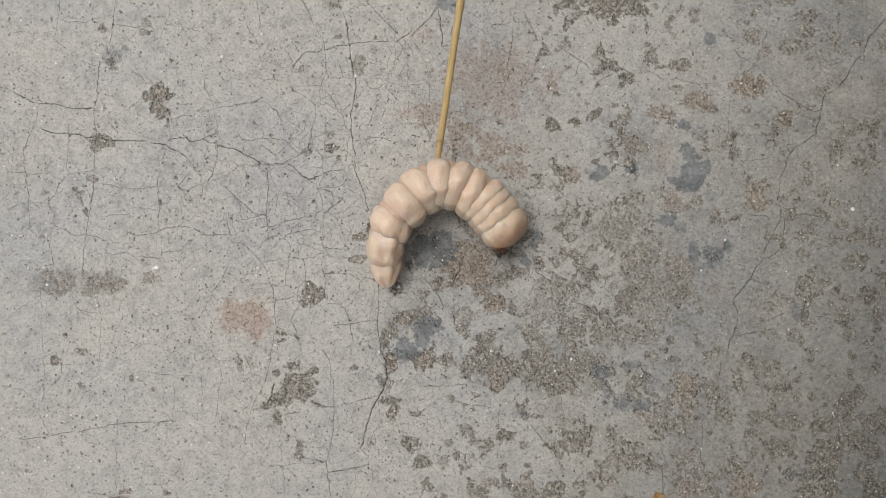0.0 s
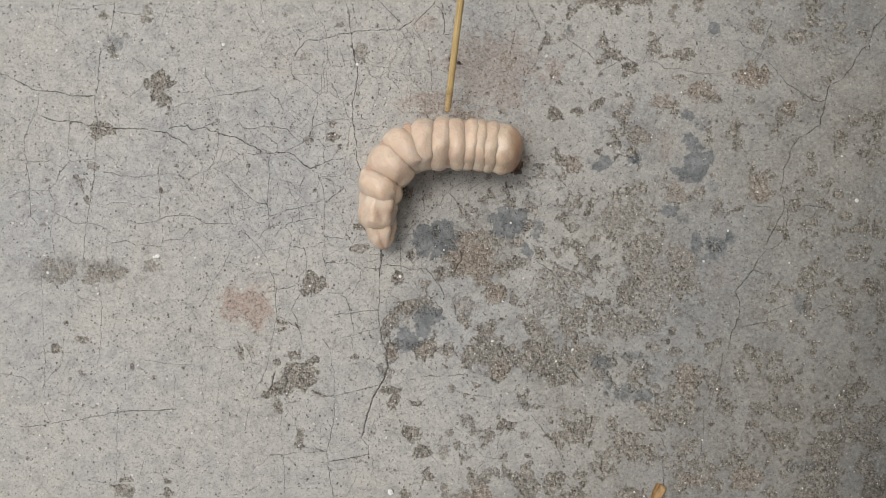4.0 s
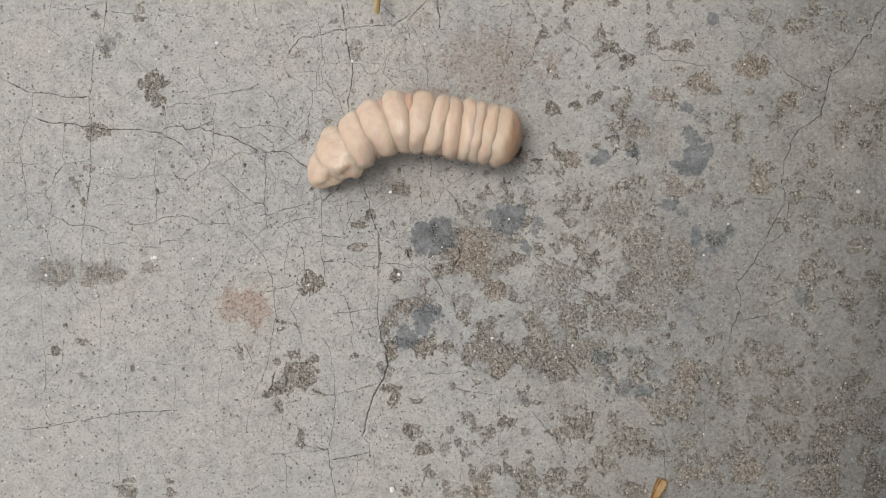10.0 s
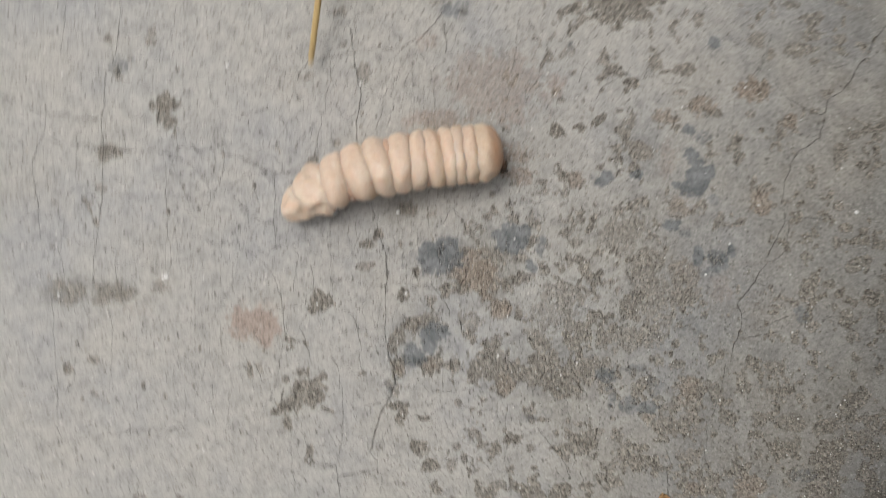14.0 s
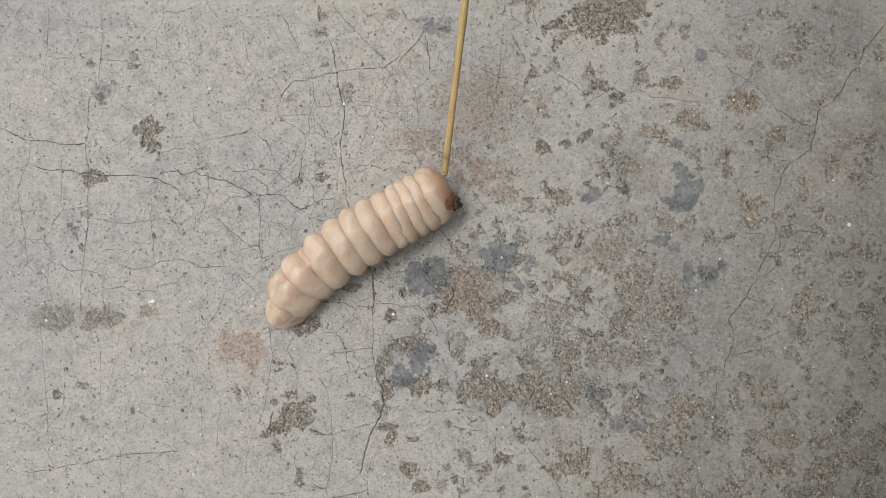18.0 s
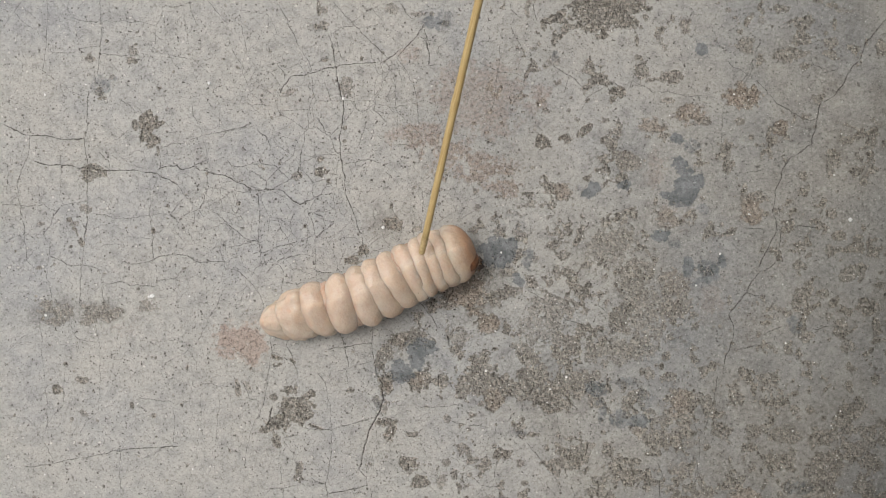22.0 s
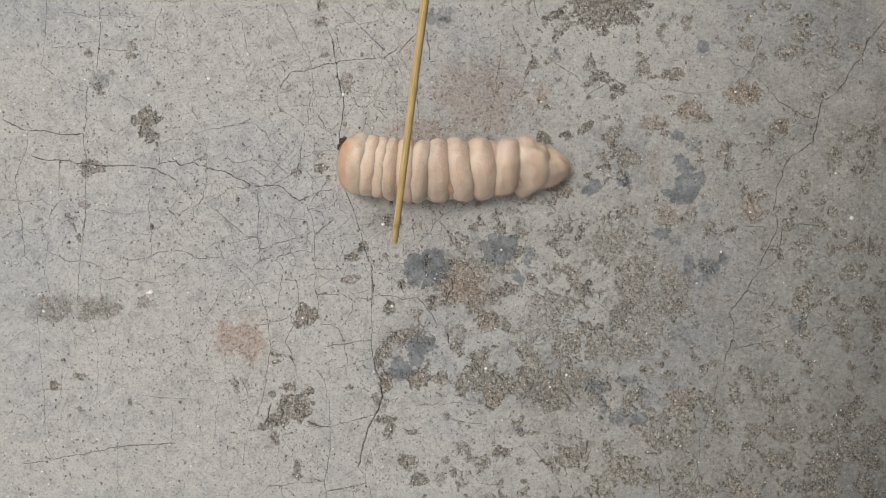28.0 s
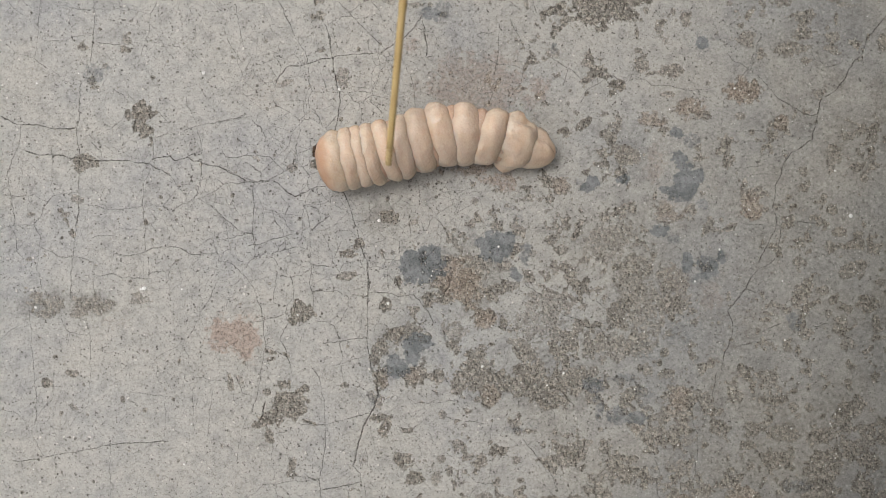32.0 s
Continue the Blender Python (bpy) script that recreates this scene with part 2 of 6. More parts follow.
    col = mix_(nt, ramp_(nt, grit, 0.52, 0.72, 0.0, 0.6), col, mix_(nt, 1.0, col, (1.35, 1.35, 1.35), "MULTIPLY"))
    nt.links.new(col, p.inputs["Base Color"])
    p.inputs["Roughness"].default_value = 0.88
    p.inputs["Specular IOR Level"].default_value = 0.3
    h = math_(nt, "ADD", math_(nt, "MULTIPLY", fine, 0.35), math_(nt, "MULTIPLY", mid, 0.6))
    h = math_(nt, "ADD", h, math_(nt, "MULTIPLY", math_(nt, "MULTIPLY", beds, math_(nt, "MULTIPLY", dirt, field_(nt, "worn"))), 1.7))
    h = math_(nt, "ADD", h, math_(nt, "MULTIPLY", pale, 0.5))
    h = math_(nt, "SUBTRACT", h, math_(nt, "MULTIPLY", math_(nt, "MAXIMUM", cracks, pores), 1.6))
    bump_(nt, p, h, 0.0006, 1.0)
    return m


def plain_wall_material():
    # dark finish of the added shading wall, so it bounces little light
    m, nt, p = mat("dark_wall_render")
    v = place_(nt)
    n = noise_(nt, v, 6.0, 5).outputs["Fac"]
    nt.links.new(mix_(nt, n, (0.10, 0.095, 0.09), (0.2, 0.19, 0.175)), p.inputs["Base Color"])
    p.inputs["Roughness"].default_value = 0.9
    bump_(nt, p, noise_(nt, v, 120.0, 4).outputs["Fac"], 0.002)
    return m


def grub_material(name, base, pale, flush, rough=0.42, half=0.0, snout=None):
    """Waxy, moist skin: blotches of fat under it, pink towards the folds, a few brown specks."""
    m, nt, p = mat(name)
    v = place_(nt)
    blot = noise_(nt, v, 150.0, 4, 0.6).outputs["Fac"]
    patch = noise_(nt, offset_(nt, v, (2, 0, 1)), 420.0, 4, 0.6).outputs["Fac"]
    col = mix_(nt, ramp_(nt, blot, 0.36, 0.66), base, pale)
    col = mix_(nt, ramp_(nt, patch, 0.46, 0.70, 0.0, 0.28), col, flush)
    fat = noise_(nt, offset_(nt, v, (0, 3, 1)), 1300.0, 3, 0.6).outputs["Fac"]
    col = mix_(nt, ramp_(nt, fat, 0.5, 0.72, 0.0, 0.4), col, (0.70, 0.61, 0.50))
    if half:
        axes = nt.nodes.new("ShaderNodeSeparateXYZ")
        nt.links.new(v, axes.inputs[0])
        if snout:
            col = mix_(nt, ramp_(nt, math_(nt, "ADD", axes.outputs[0], math_(nt, "MULTIPLY", math_(nt, "SUBTRACT", blot, 0.5), 0.006)), half * 0.1, half * 0.7, 0.0, 0.75), col, snout)
        else:
            far = math_(nt, "ABSOLUTE", axes.outputs[0])
            col = mix_(nt, ramp_(nt, far, half * 0.5, half * 0.95, 0.0, 0.5), col, flush)
    vo = nt.nodes.new("ShaderNodeTexVoronoi")
    vo.inputs["Scale"].default_value = 210.0
    nt.links.new(v, vo.inputs["Vector"])
    some = nt.nodes.new("ShaderNodeSeparateColor")
    nt.links.new(vo.outputs["Color"], some.inputs[0])
    speck = math_(nt, "MULTIPLY", ramp_(nt, vo.outputs["Distance"], 0.05, 0.09, 1.0, 0.0), ramp_(nt, some.outputs[0], 0.78, 0.84, 0.0, 0.6))
    col = mix_(nt, speck, col, (0.24, 0.13, 0.07))
    nt.links.new(col, p.inputs["Base Color"])
    p.inputs["Subsurface Weight"].default_value = 0.85
    p.inputs["Subsurface Radius"].default_value = (1.0, 0.8, 0.62)
    p.inputs["Subsurface Scale"].default_value = 0.0038
    nt.links.new(ramp_(nt, patch, 0.3, 0.7, rough + 0.02, rough + 0.2), p.inputs["Roughness"])
    p.inputs["Coat Weight"].default_value, p.inputs["Coat Roughness"].default_value = 0.3, 0.2
    sc = nt.nodes.new("ShaderNodeMapping")
    sc.inputs["Scale"].default_value = (1, 0.35, 0.35)
    nt.links.new(v, sc.inputs["Vector"])
    wr = noise_(nt, sc.outputs[0], 1100.0, 4, 0.65).outputs["Fac"]
    big = noise_(nt, v, 260.0, 3, 0.5).outputs["Fac"]
    bump_(nt, p, math_(nt, "ADD", math_(nt, "MULTIPLY", wr, 0.24), math_(nt, "MULTIPLY", big, 1.3)), 0.0008, 0.7)
    return m


def simple_material(name, a, b, scale, rough, dist=0.0, spec=0.5):
    m, nt, p = mat(name)
    v = place_(nt)
    n = noise_(nt, v, scale, 4, 0.6).outputs["Fac"]
    nt.links.new(mix_(nt, ramp_(nt, n, 0.3, 0.7), a, b), p.inputs["Base Color"])
    p.inputs["Roughness"].default_value = rough
    p.inputs["Specular IOR Level"].default_value = spec
    if dist:
        bump_(nt, p, n, dist)
    return m


def bamboo_material():
    m, nt, p = mat("bamboo")
    v = place_(nt)
    sc = nt.nodes.new("ShaderNodeMapping")
    sc.inputs["Scale"].default_value = (0.04, 1, 1)
    nt.links.new(v, sc.inputs["Vector"])
    grain = noise_(nt, sc.outputs[0], 2600.0, 4, 0.6).outputs["Fac"]
    band = noise_(nt, v, 60.0, 3).outputs["Fac"]
    col = mix_(nt, ramp_(nt, grain, 0.3, 0.7), (0.42, 0.28, 0.105), (0.59, 0.435, 0.20))
    col = mix_(nt, ramp_(nt, band, 0.5, 0.8, 0.0, 0.4), col, (0.40, 0.265, 0.11))
    nt.links.new(col, p.inputs["Base Color"])
    p.inputs["Roughness"].default_value = 0.5
    bump_(nt, p, grain, 0.0001, 0.6)
    return m


def grain_material():
    m, nt, p = mat("sand_grain")
    g = nt.nodes.new("ShaderNodeNewGeometry")
    r = g.outputs["Random Per Island"]
    col = mix_(nt, ramp_(nt, r, 0.0, 0.5), (0.15, 0.13, 0.11), (0.34, 0.30, 0.25))
    col = mix_(nt, ramp_(nt, r, 0.5, 0.86), col, (0.5, 0.46, 0.4))
    col = mix_(nt, ramp_(nt, r, 0.88, 0.94), col, (0.8, 0.79, 0.76))
    nt.links.new(col, p.inputs["Base Color"])
    p.inputs["Roughness"].default_value = 0.6
    return m


CONCRETE = concrete_material()
RENDER = plain_wall_material()
SKIN = grub_material("grub_skin", (0.63, 0.478, 0.36), (0.675, 0.54, 0.42), (0.61, 0.41, 0.30), half=0.0065)
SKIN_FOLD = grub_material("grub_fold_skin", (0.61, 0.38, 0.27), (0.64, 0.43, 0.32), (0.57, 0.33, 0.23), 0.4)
SKIN_TAIL = grub_material("grub_tail_skin", (0.625, 0.47, 0.35), (0.675, 0.545, 0.425), (0.60, 0.42, 0.305), 0.36)
SKIN_NECK = grub_material("grub_thorax_skin", (0.645, 0.474, 0.35), (0.68, 0.543, 0.415), (0.61, 0.42, 0.295))
SKIN_SNOUT = grub_material("grub_snout_skin", (0.62, 0.47, 0.34), (0.67, 0.55, 0.425), (0.58, 0.395, 0.27), half=0.0085, snout=(0.47, 0.255, 0.145))
HEAD = simple_material("head_capsule", (0.09, 0.036, 0.018), (0.24, 0.105, 0.05), 500.0, 0.3, 0.0002)
JAW = simple_material("mandible_black", (0.014, 0.010, 0.008), (0.06, 0.035, 0.024), 900.0, 0.45, 0.0004)
CRUMB = simple_material("soil_crumb", (0.03, 0.02, 0.014), (0.16, 0.10, 0.065), 1400.0, 0.8, 0.0003)
BAMBOO = bamboo_material()
BAMBOO_TIP = simple_material("bamboo_tip", (0.38, 0.265, 0.12), (0.52, 0.385, 0.19), 900.0, 0.6, 0.0001)
GRAIN = grain_material()
LEAF = simple_material("dead_leaf", (0.58, 0.36, 0.16), (0.78, 0.57, 0.32), 320.0, 0.55, 0.0003)
LEAF_RIB = simple_material("leaf_rib", (0.20, 0.08, 0.025), (0.32, 0.15, 0.05), 500.0, 0.6)
ANT_DARK = simple_material("ant_dark", (0.015, 0.01, 0.008), (0.04, 0.022, 0.015), 2000.0, 0.3)
ANT_RED = simple_material("ant_brown", (0.10, 0.035, 0.018), (0.17, 0.06, 0.03), 2000.0, 0.35)
CHIP = simple_material("white_stone_chip", (0.72, 0.71, 0.68), (0.85, 0.84, 0.82), 1500.0, 0.6, 0.0001)


# ---- the slab: one sheet, fine under the camera, running out to the horizon ----
TABLE = np.random.RandomState(4).rand(256, 256)


def lattice(x, y, seed=0):
    x, y = x + seed * 17.31, y + seed * 9.77
    i, j = np.floor(x).astype(int), np.floor(y).astype(int)
    f, g = x - i, y - j
    f, g = f * f * (3 - 2 * f), g * g * (3 - 2 * g)
    i0, i1, j0, j1 = i % 256, (i + 1) % 256, j % 256, (j + 1) % 256
    return (TABLE[i0, j0] * (1 - f) + TABLE[i1, j0] * f) * (1 - g) + (TABLE[i0, j1] * (1 - f) + TABLE[i1, j1] * f) * g


def fbm(x, y, octaves=4, seed=0):
    total, amp, norm = 0, 1.0, 0.0
    for k in range(octaves):
        total, norm = total + amp * lattice(x * 2 ** k, y * 2 ** k, seed + k), norm + amp
        amp *= 0.55
    return total / norm


def step01(x, lo, hi):
    s = np.clip((x - lo) / (hi - lo), 0, 1)
    return s * s * (3 - 2 * s)


def spread(lo, hi, gap):
    """Even steps from lo to hi, then ever longer ones out to 40 m on both sides."""
    core = np.arange(lo, hi + gap / 2, gap)
    out = np.cumsum(gap * 1.75 ** np.arange(1, 20))
    return np.concatenate([lo - out[::-1], core, core[-1] + out])


GAP = 0.00034
gx, gy = spread(-0.205, 0.205, GAP), spread(-0.152, 0.128, GAP)
GX, GY = np.meshgrid(gx, gy, indexing="ij")
PU, PV = np.clip(GX, -0.4, 0.4) / U + 784, 441 - np.clip(GY, -0.4, 0.4) / U
RUFF = fbm(PU / 14, PV / 14, 4, 3)
RUFF3 = fbm(PU / 5.5, PV / 5.5, 3, 31)
RUFF2 = fbm(PU / 38, PV / 38, 3, 11)
worn, algae, rust, soil_shade = (np.zeros_like(PU) for _ in range(4))
deep = np.zeros_like(PU)
side, apart, gape = np.full_like(PU, 40.0), np.full_like(PU, 40.0), np.ones_like(PU)


def window(u, v, ru, rv):
    i0, i1 = np.searchsorted(gx, [at(u - ru, 0)[0], at(u + ru, 0)[0]])
    j0, j1 = np.searchsorted(gy, [at(0, v + rv)[1], at(0, v - rv)[1]])
    return slice(i0, i1), slice(j0, j1)


def blot(target, u, v, ru, rv, turn=0.0, full=1.0, ragged=1.3, soft=0.35, depth=0.0):
    """A stain or a flaked patch with a ragged outline; depth in metres takes the skin off."""
    r = max(ru, rv) * 1.9
    w = window(u, v, r, r)
    a, b = PU[w] - u, PV[w] - v
    c, s = math.cos(radians(turn)), math.sin(radians(turn))
    d = np.hypot((a * c + b * s) / ru, (-a * s + b * c) / rv)
    d = d + ragged * ((RUFF[w] - 0.5) * 1.1 + (RUFF2[w] - 0.5) * 0.8 + (RUFF3[w] - 0.5) * 0.8)
    m = step01(-d, -1.0 - soft * 0.5, -1.0 + soft * 0.5) * full
    target[w] = np.maximum(target[w], m)
    if depth:
        deep[w] = np.maximum(deep[w], step01(-d, -1.06, -0.9) * depth)


def crack(width, *stops):
    """A long crack through the given plan points, wandering a little."""
    pts = np.array(stops, float)
    fine = [pts[0]]
    for p, q in zip(pts[:-1], pts[1:]):
        n = max(1, int(np.hypot(*(q - p)) / 4.5))
        for k in range(1, n + 1):
            fine.append(p + (q - p) * k / n)
    fine = np.array(fine)
    fine[:, 0] += 3.4 * (lattice(fine[:, 0] / 13, fine[:, 1] / 13, 5) - 0.5)
    fine[:, 1] += 3.4 * (lattice(fine[:, 0] / 13, fine[:, 1] / 13, 8) - 0.5)
    fine[:, 0] += 2.6 * (lattice(fine[:, 0] / 5, fine[:, 1] / 5, 15) - 0.5)
    fine[:, 1] += 2.6 * (lattice(fine[:, 0] / 5, fine[:, 1] / 5, 18) - 0.5)
    for p, q in zip(fine[:-1], fine[1:]):
        mid, r = (p + q) / 2, np.hypot(*(q - p)) / 2 + 9
        w = window(*mid, r, r)
        a, b = PU[w] - p[0], PV[w] - p[1]
        d = (q - p) / (np.hypot(*(q - p)) + 1e-9)
        s = np.clip(a * d[0] + b * d[1], 0, np.hypot(*(q - p)))
        dist = np.hypot(a - s * d[0], b - s * d[1])
        sgn = np.where(a * d[1] - b * d[0] >= 0, 1.0, -1.0)
        near = dist < apart[w]
        apart[w] = np.where(near, dist, apart[w])
        side[w] = np.where(near, dist * sgn, side[w])
        gape[w] = np.where(near, width, gape[w])


def flaked(u, v, ru, rv, turn, f):
    """One lobe of a flaked patch: a crisp ragged rim, rougher and deeper the barer it is."""
    blot(worn, u, v, ru * 1.06, rv * 1.06, turn, full=min(1.0, 1.15 * f), depth=(0.6 + 4.0 * f) * 1e-4, ragged=1.1, soft=0.22)


def mossy(u, v, ru, rv, turn, f):
    blot(algae, u, v, ru * 1.22, rv * 1.22, turn, full=min(1.0, f * 1.1), ragged=0.8, soft=0.35)
    blot(algae, u, v, ru * 1.8, rv * 1.8, turn, full=f * 0.4, ragged=1.2, soft=0.8)


# flaked and gritty patches where the skin of the slab has come off
for u, v, ru, rv, turn, f in (
    (268, 130, 20, 16, 0, 0.8), (258, 122, 8, 8, 0, 0.8), (260, 157, 8, 6, 15, 0.8), (276, 164, 11, 10, 30, 0.75), (284, 180, 3, 9, 0, 0.5), (243, 133, 6, 9, 0, 0.7),
    (155, 222, 13, 12, 0, 0.6), (167, 214, 12, 8, 0, 0.55), (182, 222, 9, 6, 0, 0.75), (238, 17, 9, 7, 0, 0.6), (163, 12, 7, 9, 0, 0.5), (178, 73, 6, 6, 0, 0.75),
    (183, 85, 8, 3, 0, 0.6), (204, 46, 6, 4, 0, 0.5), (118, 305, 6, 5, 0, 0.6), (130, 325, 6, 13, -25, 0.6),
):
    flaked(u, v, ru, rv, turn, f)
for u, v, ru, rv, turn, f in (
    (140, 343, 5, 9, -20, 0.65), (150, 285, 9, 9, 0, 0.4), (128, 312, 10, 6, 0, 0.4), (60, 390, 8, 4, 0, 0.5), (65, 310, 6, 4, 0, 0.4), (120, 352, 3, 3, 0, 1),
    (272, 326, 3, 4, 0, 0.8), (327, 396, 3, 2, 0, 0.8), (88, 612, 8, 8, 0, 0.75), (135, 595, 8, 5, 0, 0.55), (225, 643, 4, 5, 0, 0.6), (135, 655, 9, 4, 20, 0.4),
    (218, 844, 17, 5, 0, 0.55), (214, 862, 16, 13, 0, 0.5), (200, 857, 12, 4, 15, 0.6), (290, 846, 9, 6, 0, 0.55),
):
    flaked(u, v, ru, rv, turn, f)
for u, v, ru, rv, turn, f in (
    (292, 866, 8, 10, 0, 0.65), (122, 833, 3, 3, 0, 0.9), (40, 807, 3, 3, 0, 0.9), (17, 358, 3, 3, 0, 0.9), (585, 228, 14, 9, 0, 0.85), (593, 245, 6, 8, 0, 0.75),
    (578, 205, 6, 8, 0, 0.6), (535, 235, 8, 10, 0, 0.45), (628, 75, 10, 20, 0, 0.45), (622, 150, 6, 4, 0, 0.7), (525, 82, 15, 5, -15, 0.35), (470, 215, 4, 3, 0, 0.4),
    (548, 494, 16, 14, 0, 0.8), (540, 478, 6, 9, 0, 0.8), (532, 508, 7, 6, 0, 0.7), (630, 428, 15, 6, -15, 0.5),
):
    flaked(u, v, ru, rv, turn, f)
for u, v, ru, rv, turn, f in (
    (650, 372, 11, 9, 0, 0.75), (634, 388, 11, 7, 0, 0.8), (700, 480, 11, 12, 0, 0.9), (721, 438, 6, 9, 0, 0.85), (775, 470, 13, 14, 0, 0.65), (765, 397, 6, 9, 0, 0.9),
    (692, 388, 6, 7, 0, 0.5), (705, 325, 20, 11, 0, 0.65), (490, 560, 10, 5, 25, 0.75), (490, 574, 6, 3, 0, 0.7), (520, 568, 6, 3, 40, 0.7), (475, 220, 3, 3, 0, 0.5),
    (715, 533, 17, 14, 0, 0.65), (690, 556, 14, 11, 0, 0.6), (738, 530, 15, 15, 0, 0.55), (680, 565, 9, 16, 0, 0.55),
):
    flaked(u, v, ru, rv, turn, f)
for u, v, ru, rv, turn, f in (
    (770, 540, 12, 10, 0, 0.6), (757, 600, 10, 8, 0, 0.6), (525, 652, 27, 26, 0, 0.7), (515, 622, 18, 11, 0, 0.7), (546, 632, 19, 7, -20, 0.7), (484, 632, 7, 7, 0, 0.6),
    (492, 680, 20, 14, 0, 0.75), (470, 690, 13, 7, 0, 0.7), (556, 687, 13, 4, 20, 0.8), (485, 708, 7, 15, -12, 0.65), (419, 615, 6, 15, 0, 0.6), (528, 763, 7, 9, 0, 0.55),
    (526, 780, 9, 5, 0, 0.5), (435, 610, 5, 10, -30, 0.4), (622, 623, 5, 4, 0, 0.65), (688, 613, 12, 19, 0, 0.85),
):
    flaked(u, v, ru, rv, turn, f)
for u, v, ru, rv, turn, f in (
    (671, 640, 8, 13, 0, 0.45), (745, 608, 20, 15, 0, 0.75), (685, 682, 15, 5, 0, 0.7), (692, 700, 9, 14, 20, 0.75), (730, 758, 18, 16, 0, 0.7), (746, 788, 15, 12, 0, 0.75),
    (716, 752, 10, 9, 0, 0.65), (783, 792, 9, 9, 0, 0.4), (735, 705, 10, 4, 0, 0.6), (718, 868, 11, 8, 0, 0.6), (700, 600, 8, 10, 0, 0.5), (1112, 97, 15, 8, 12, 0.85),
    (1104, 110, 8, 7, 0, 0.8), (1155, 62, 12, 17, 0, 0.55), (980, 183, 14, 12, 0, 0.75), (1021, 178, 12, 8, 0, 0.75),
):
    flaked(u, v, ru, rv, turn, f)
for u, v, ru, rv, turn, f in (
    (1050, 166, 16, 6, -32, 0.75), (1125, 222, 24, 19, 0, 0.45), (1010, 272, 16, 14, 0, 0.5), (1150, 38, 5, 5, 0, 0.5), (1060, 112, 5, 3, -40, 0.8), (970, 55, 10, 4, 0, 0.5),
    (985, 50, 6, 4, 0, 0.5), (940, 100, 12, 6, 0, 0.35), (1215, 73, 13, 11, 0, 0.6), (1204, 115, 12, 5, 0, 0.45), (1240, 138, 21, 20, 0, 0.5), (1258, 155, 18, 7, 0, 0.5),
    (1335, 110, 28, 20, 0, 0.6), (1402, 170, 14, 15, 0, 0.55), (1388, 190, 9, 7, 0, 0.45), (1412, 40, 27, 12, 0, 0.5),
):
    flaked(u, v, ru, rv, turn, f)
for u, v, ru, rv, turn, f in (
    (1342, 18, 15, 11, 0, 0.4), (1440, 12, 13, 12, 0, 0.5), (1306, 233, 10, 12, 0, 0.5), (1303, 206, 8, 5, 0, 0.5), (1509, 182, 3, 10, 0, 0.5), (1527, 170, 12, 3, 20, 0.5),
    (1538, 185, 3, 10, 0, 0.5), (1560, 220, 6, 6, 0, 0.9), (1487, 240, 7, 20, 0, 0.4), (1560, 247, 10, 9, 0, 0.5), (1352, 293, 22, 8, 0, 0.5), (1172, 160, 20, 14, 0, 0.45),
    (1330, 158, 8, 7, 0, 0.45), (1440, 255, 6, 7, 0, 0.5), (1495, 20, 12, 8, 0, 0.4), (1490, 40, 16, 6, 0, 0.45),
):
    flaked(u, v, ru, rv, turn, f)
for u, v, ru, rv, turn, f in (
    (1465, 120, 10, 8, 0, 0.3), (1545, 260, 10, 12, 0, 0.45), (1345, 318, 18, 20, 0, 0.5), (1370, 322, 6, 5, 0, 0.5), (1412, 347, 15, 13, 0, 0.55), (1490, 322, 10, 9, 0, 0.55),
    (1532, 386, 17, 11, 0, 0.6), (1502, 362, 12, 9, 0, 0.55), (1484, 393, 11, 12, 0, 0.45), (1514, 430, 18, 11, -30, 0.5), (1429, 416, 13, 8, 0, 0.5), (1433, 474, 17, 10, -40, 0.55),
    (1474, 462, 14, 8, -20, 0.45), (1488, 482, 7, 9, 0, 0.6), (1544, 490, 8, 10, 0, 0.5), (1500, 530, 14, 17, 0, 0.55),
):
    flaked(u, v, ru, rv, turn, f)
for u, v, ru, rv, turn, f in (
    (1564, 528, 12, 18, 0, 0.5), (1440, 540, 14, 9, 0, 0.45), (1512, 560, 14, 10, 0, 0.4), (1368, 516, 9, 4, 0, 0.6), (1375, 505, 9, 3, 20, 0.5), (1355, 535, 4, 8, 0, 0.5),
    (1408, 500, 8, 6, 0, 0.4), (1540, 420, 9, 9, 0, 0.45), (1555, 395, 9, 9, 0, 0.45), (1425, 570, 4, 7, 0, 0.6), (1478, 505, 7, 9, 0, 0.4), (830, 440, 44, 36, 0, 0.55),
    (800, 470, 20, 14, 0, 0.6), (860, 415, 25, 20, 0, 0.45), (880, 510, 20, 18, 0, 0.55), (905, 515, 8, 16, 0, 0.6),
):
    flaked(u, v, ru, rv, turn, f)
for u, v, ru, rv, turn, f in (
    (925, 450, 16, 14, 0, 0.4), (820, 530, 20, 16, 0, 0.35), (910, 415, 12, 9, 0, 0.5), (990, 372, 10, 9, 0, 0.6), (1012, 387, 12, 9, 0, 0.45), (900, 342, 10, 8, 0, 0.5),
    (990, 480, 16, 28, 0, 0.4), (960, 480, 14, 13, 0, 0.35), (1000, 420, 9, 15, 0, 0.45), (1080, 402, 7, 6, 0, 0.55), (1055, 405, 8, 7, 0, 0.4), (1085, 330, 12, 8, 0, 0.4),
    (955, 520, 12, 10, 0, 0.3), (1000, 540, 12, 14, 0, 0.45), (1060, 562, 26, 18, 0, 0.4), (945, 570, 18, 18, 0, 0.5),
):
    flaked(u, v, ru, rv, turn, f)
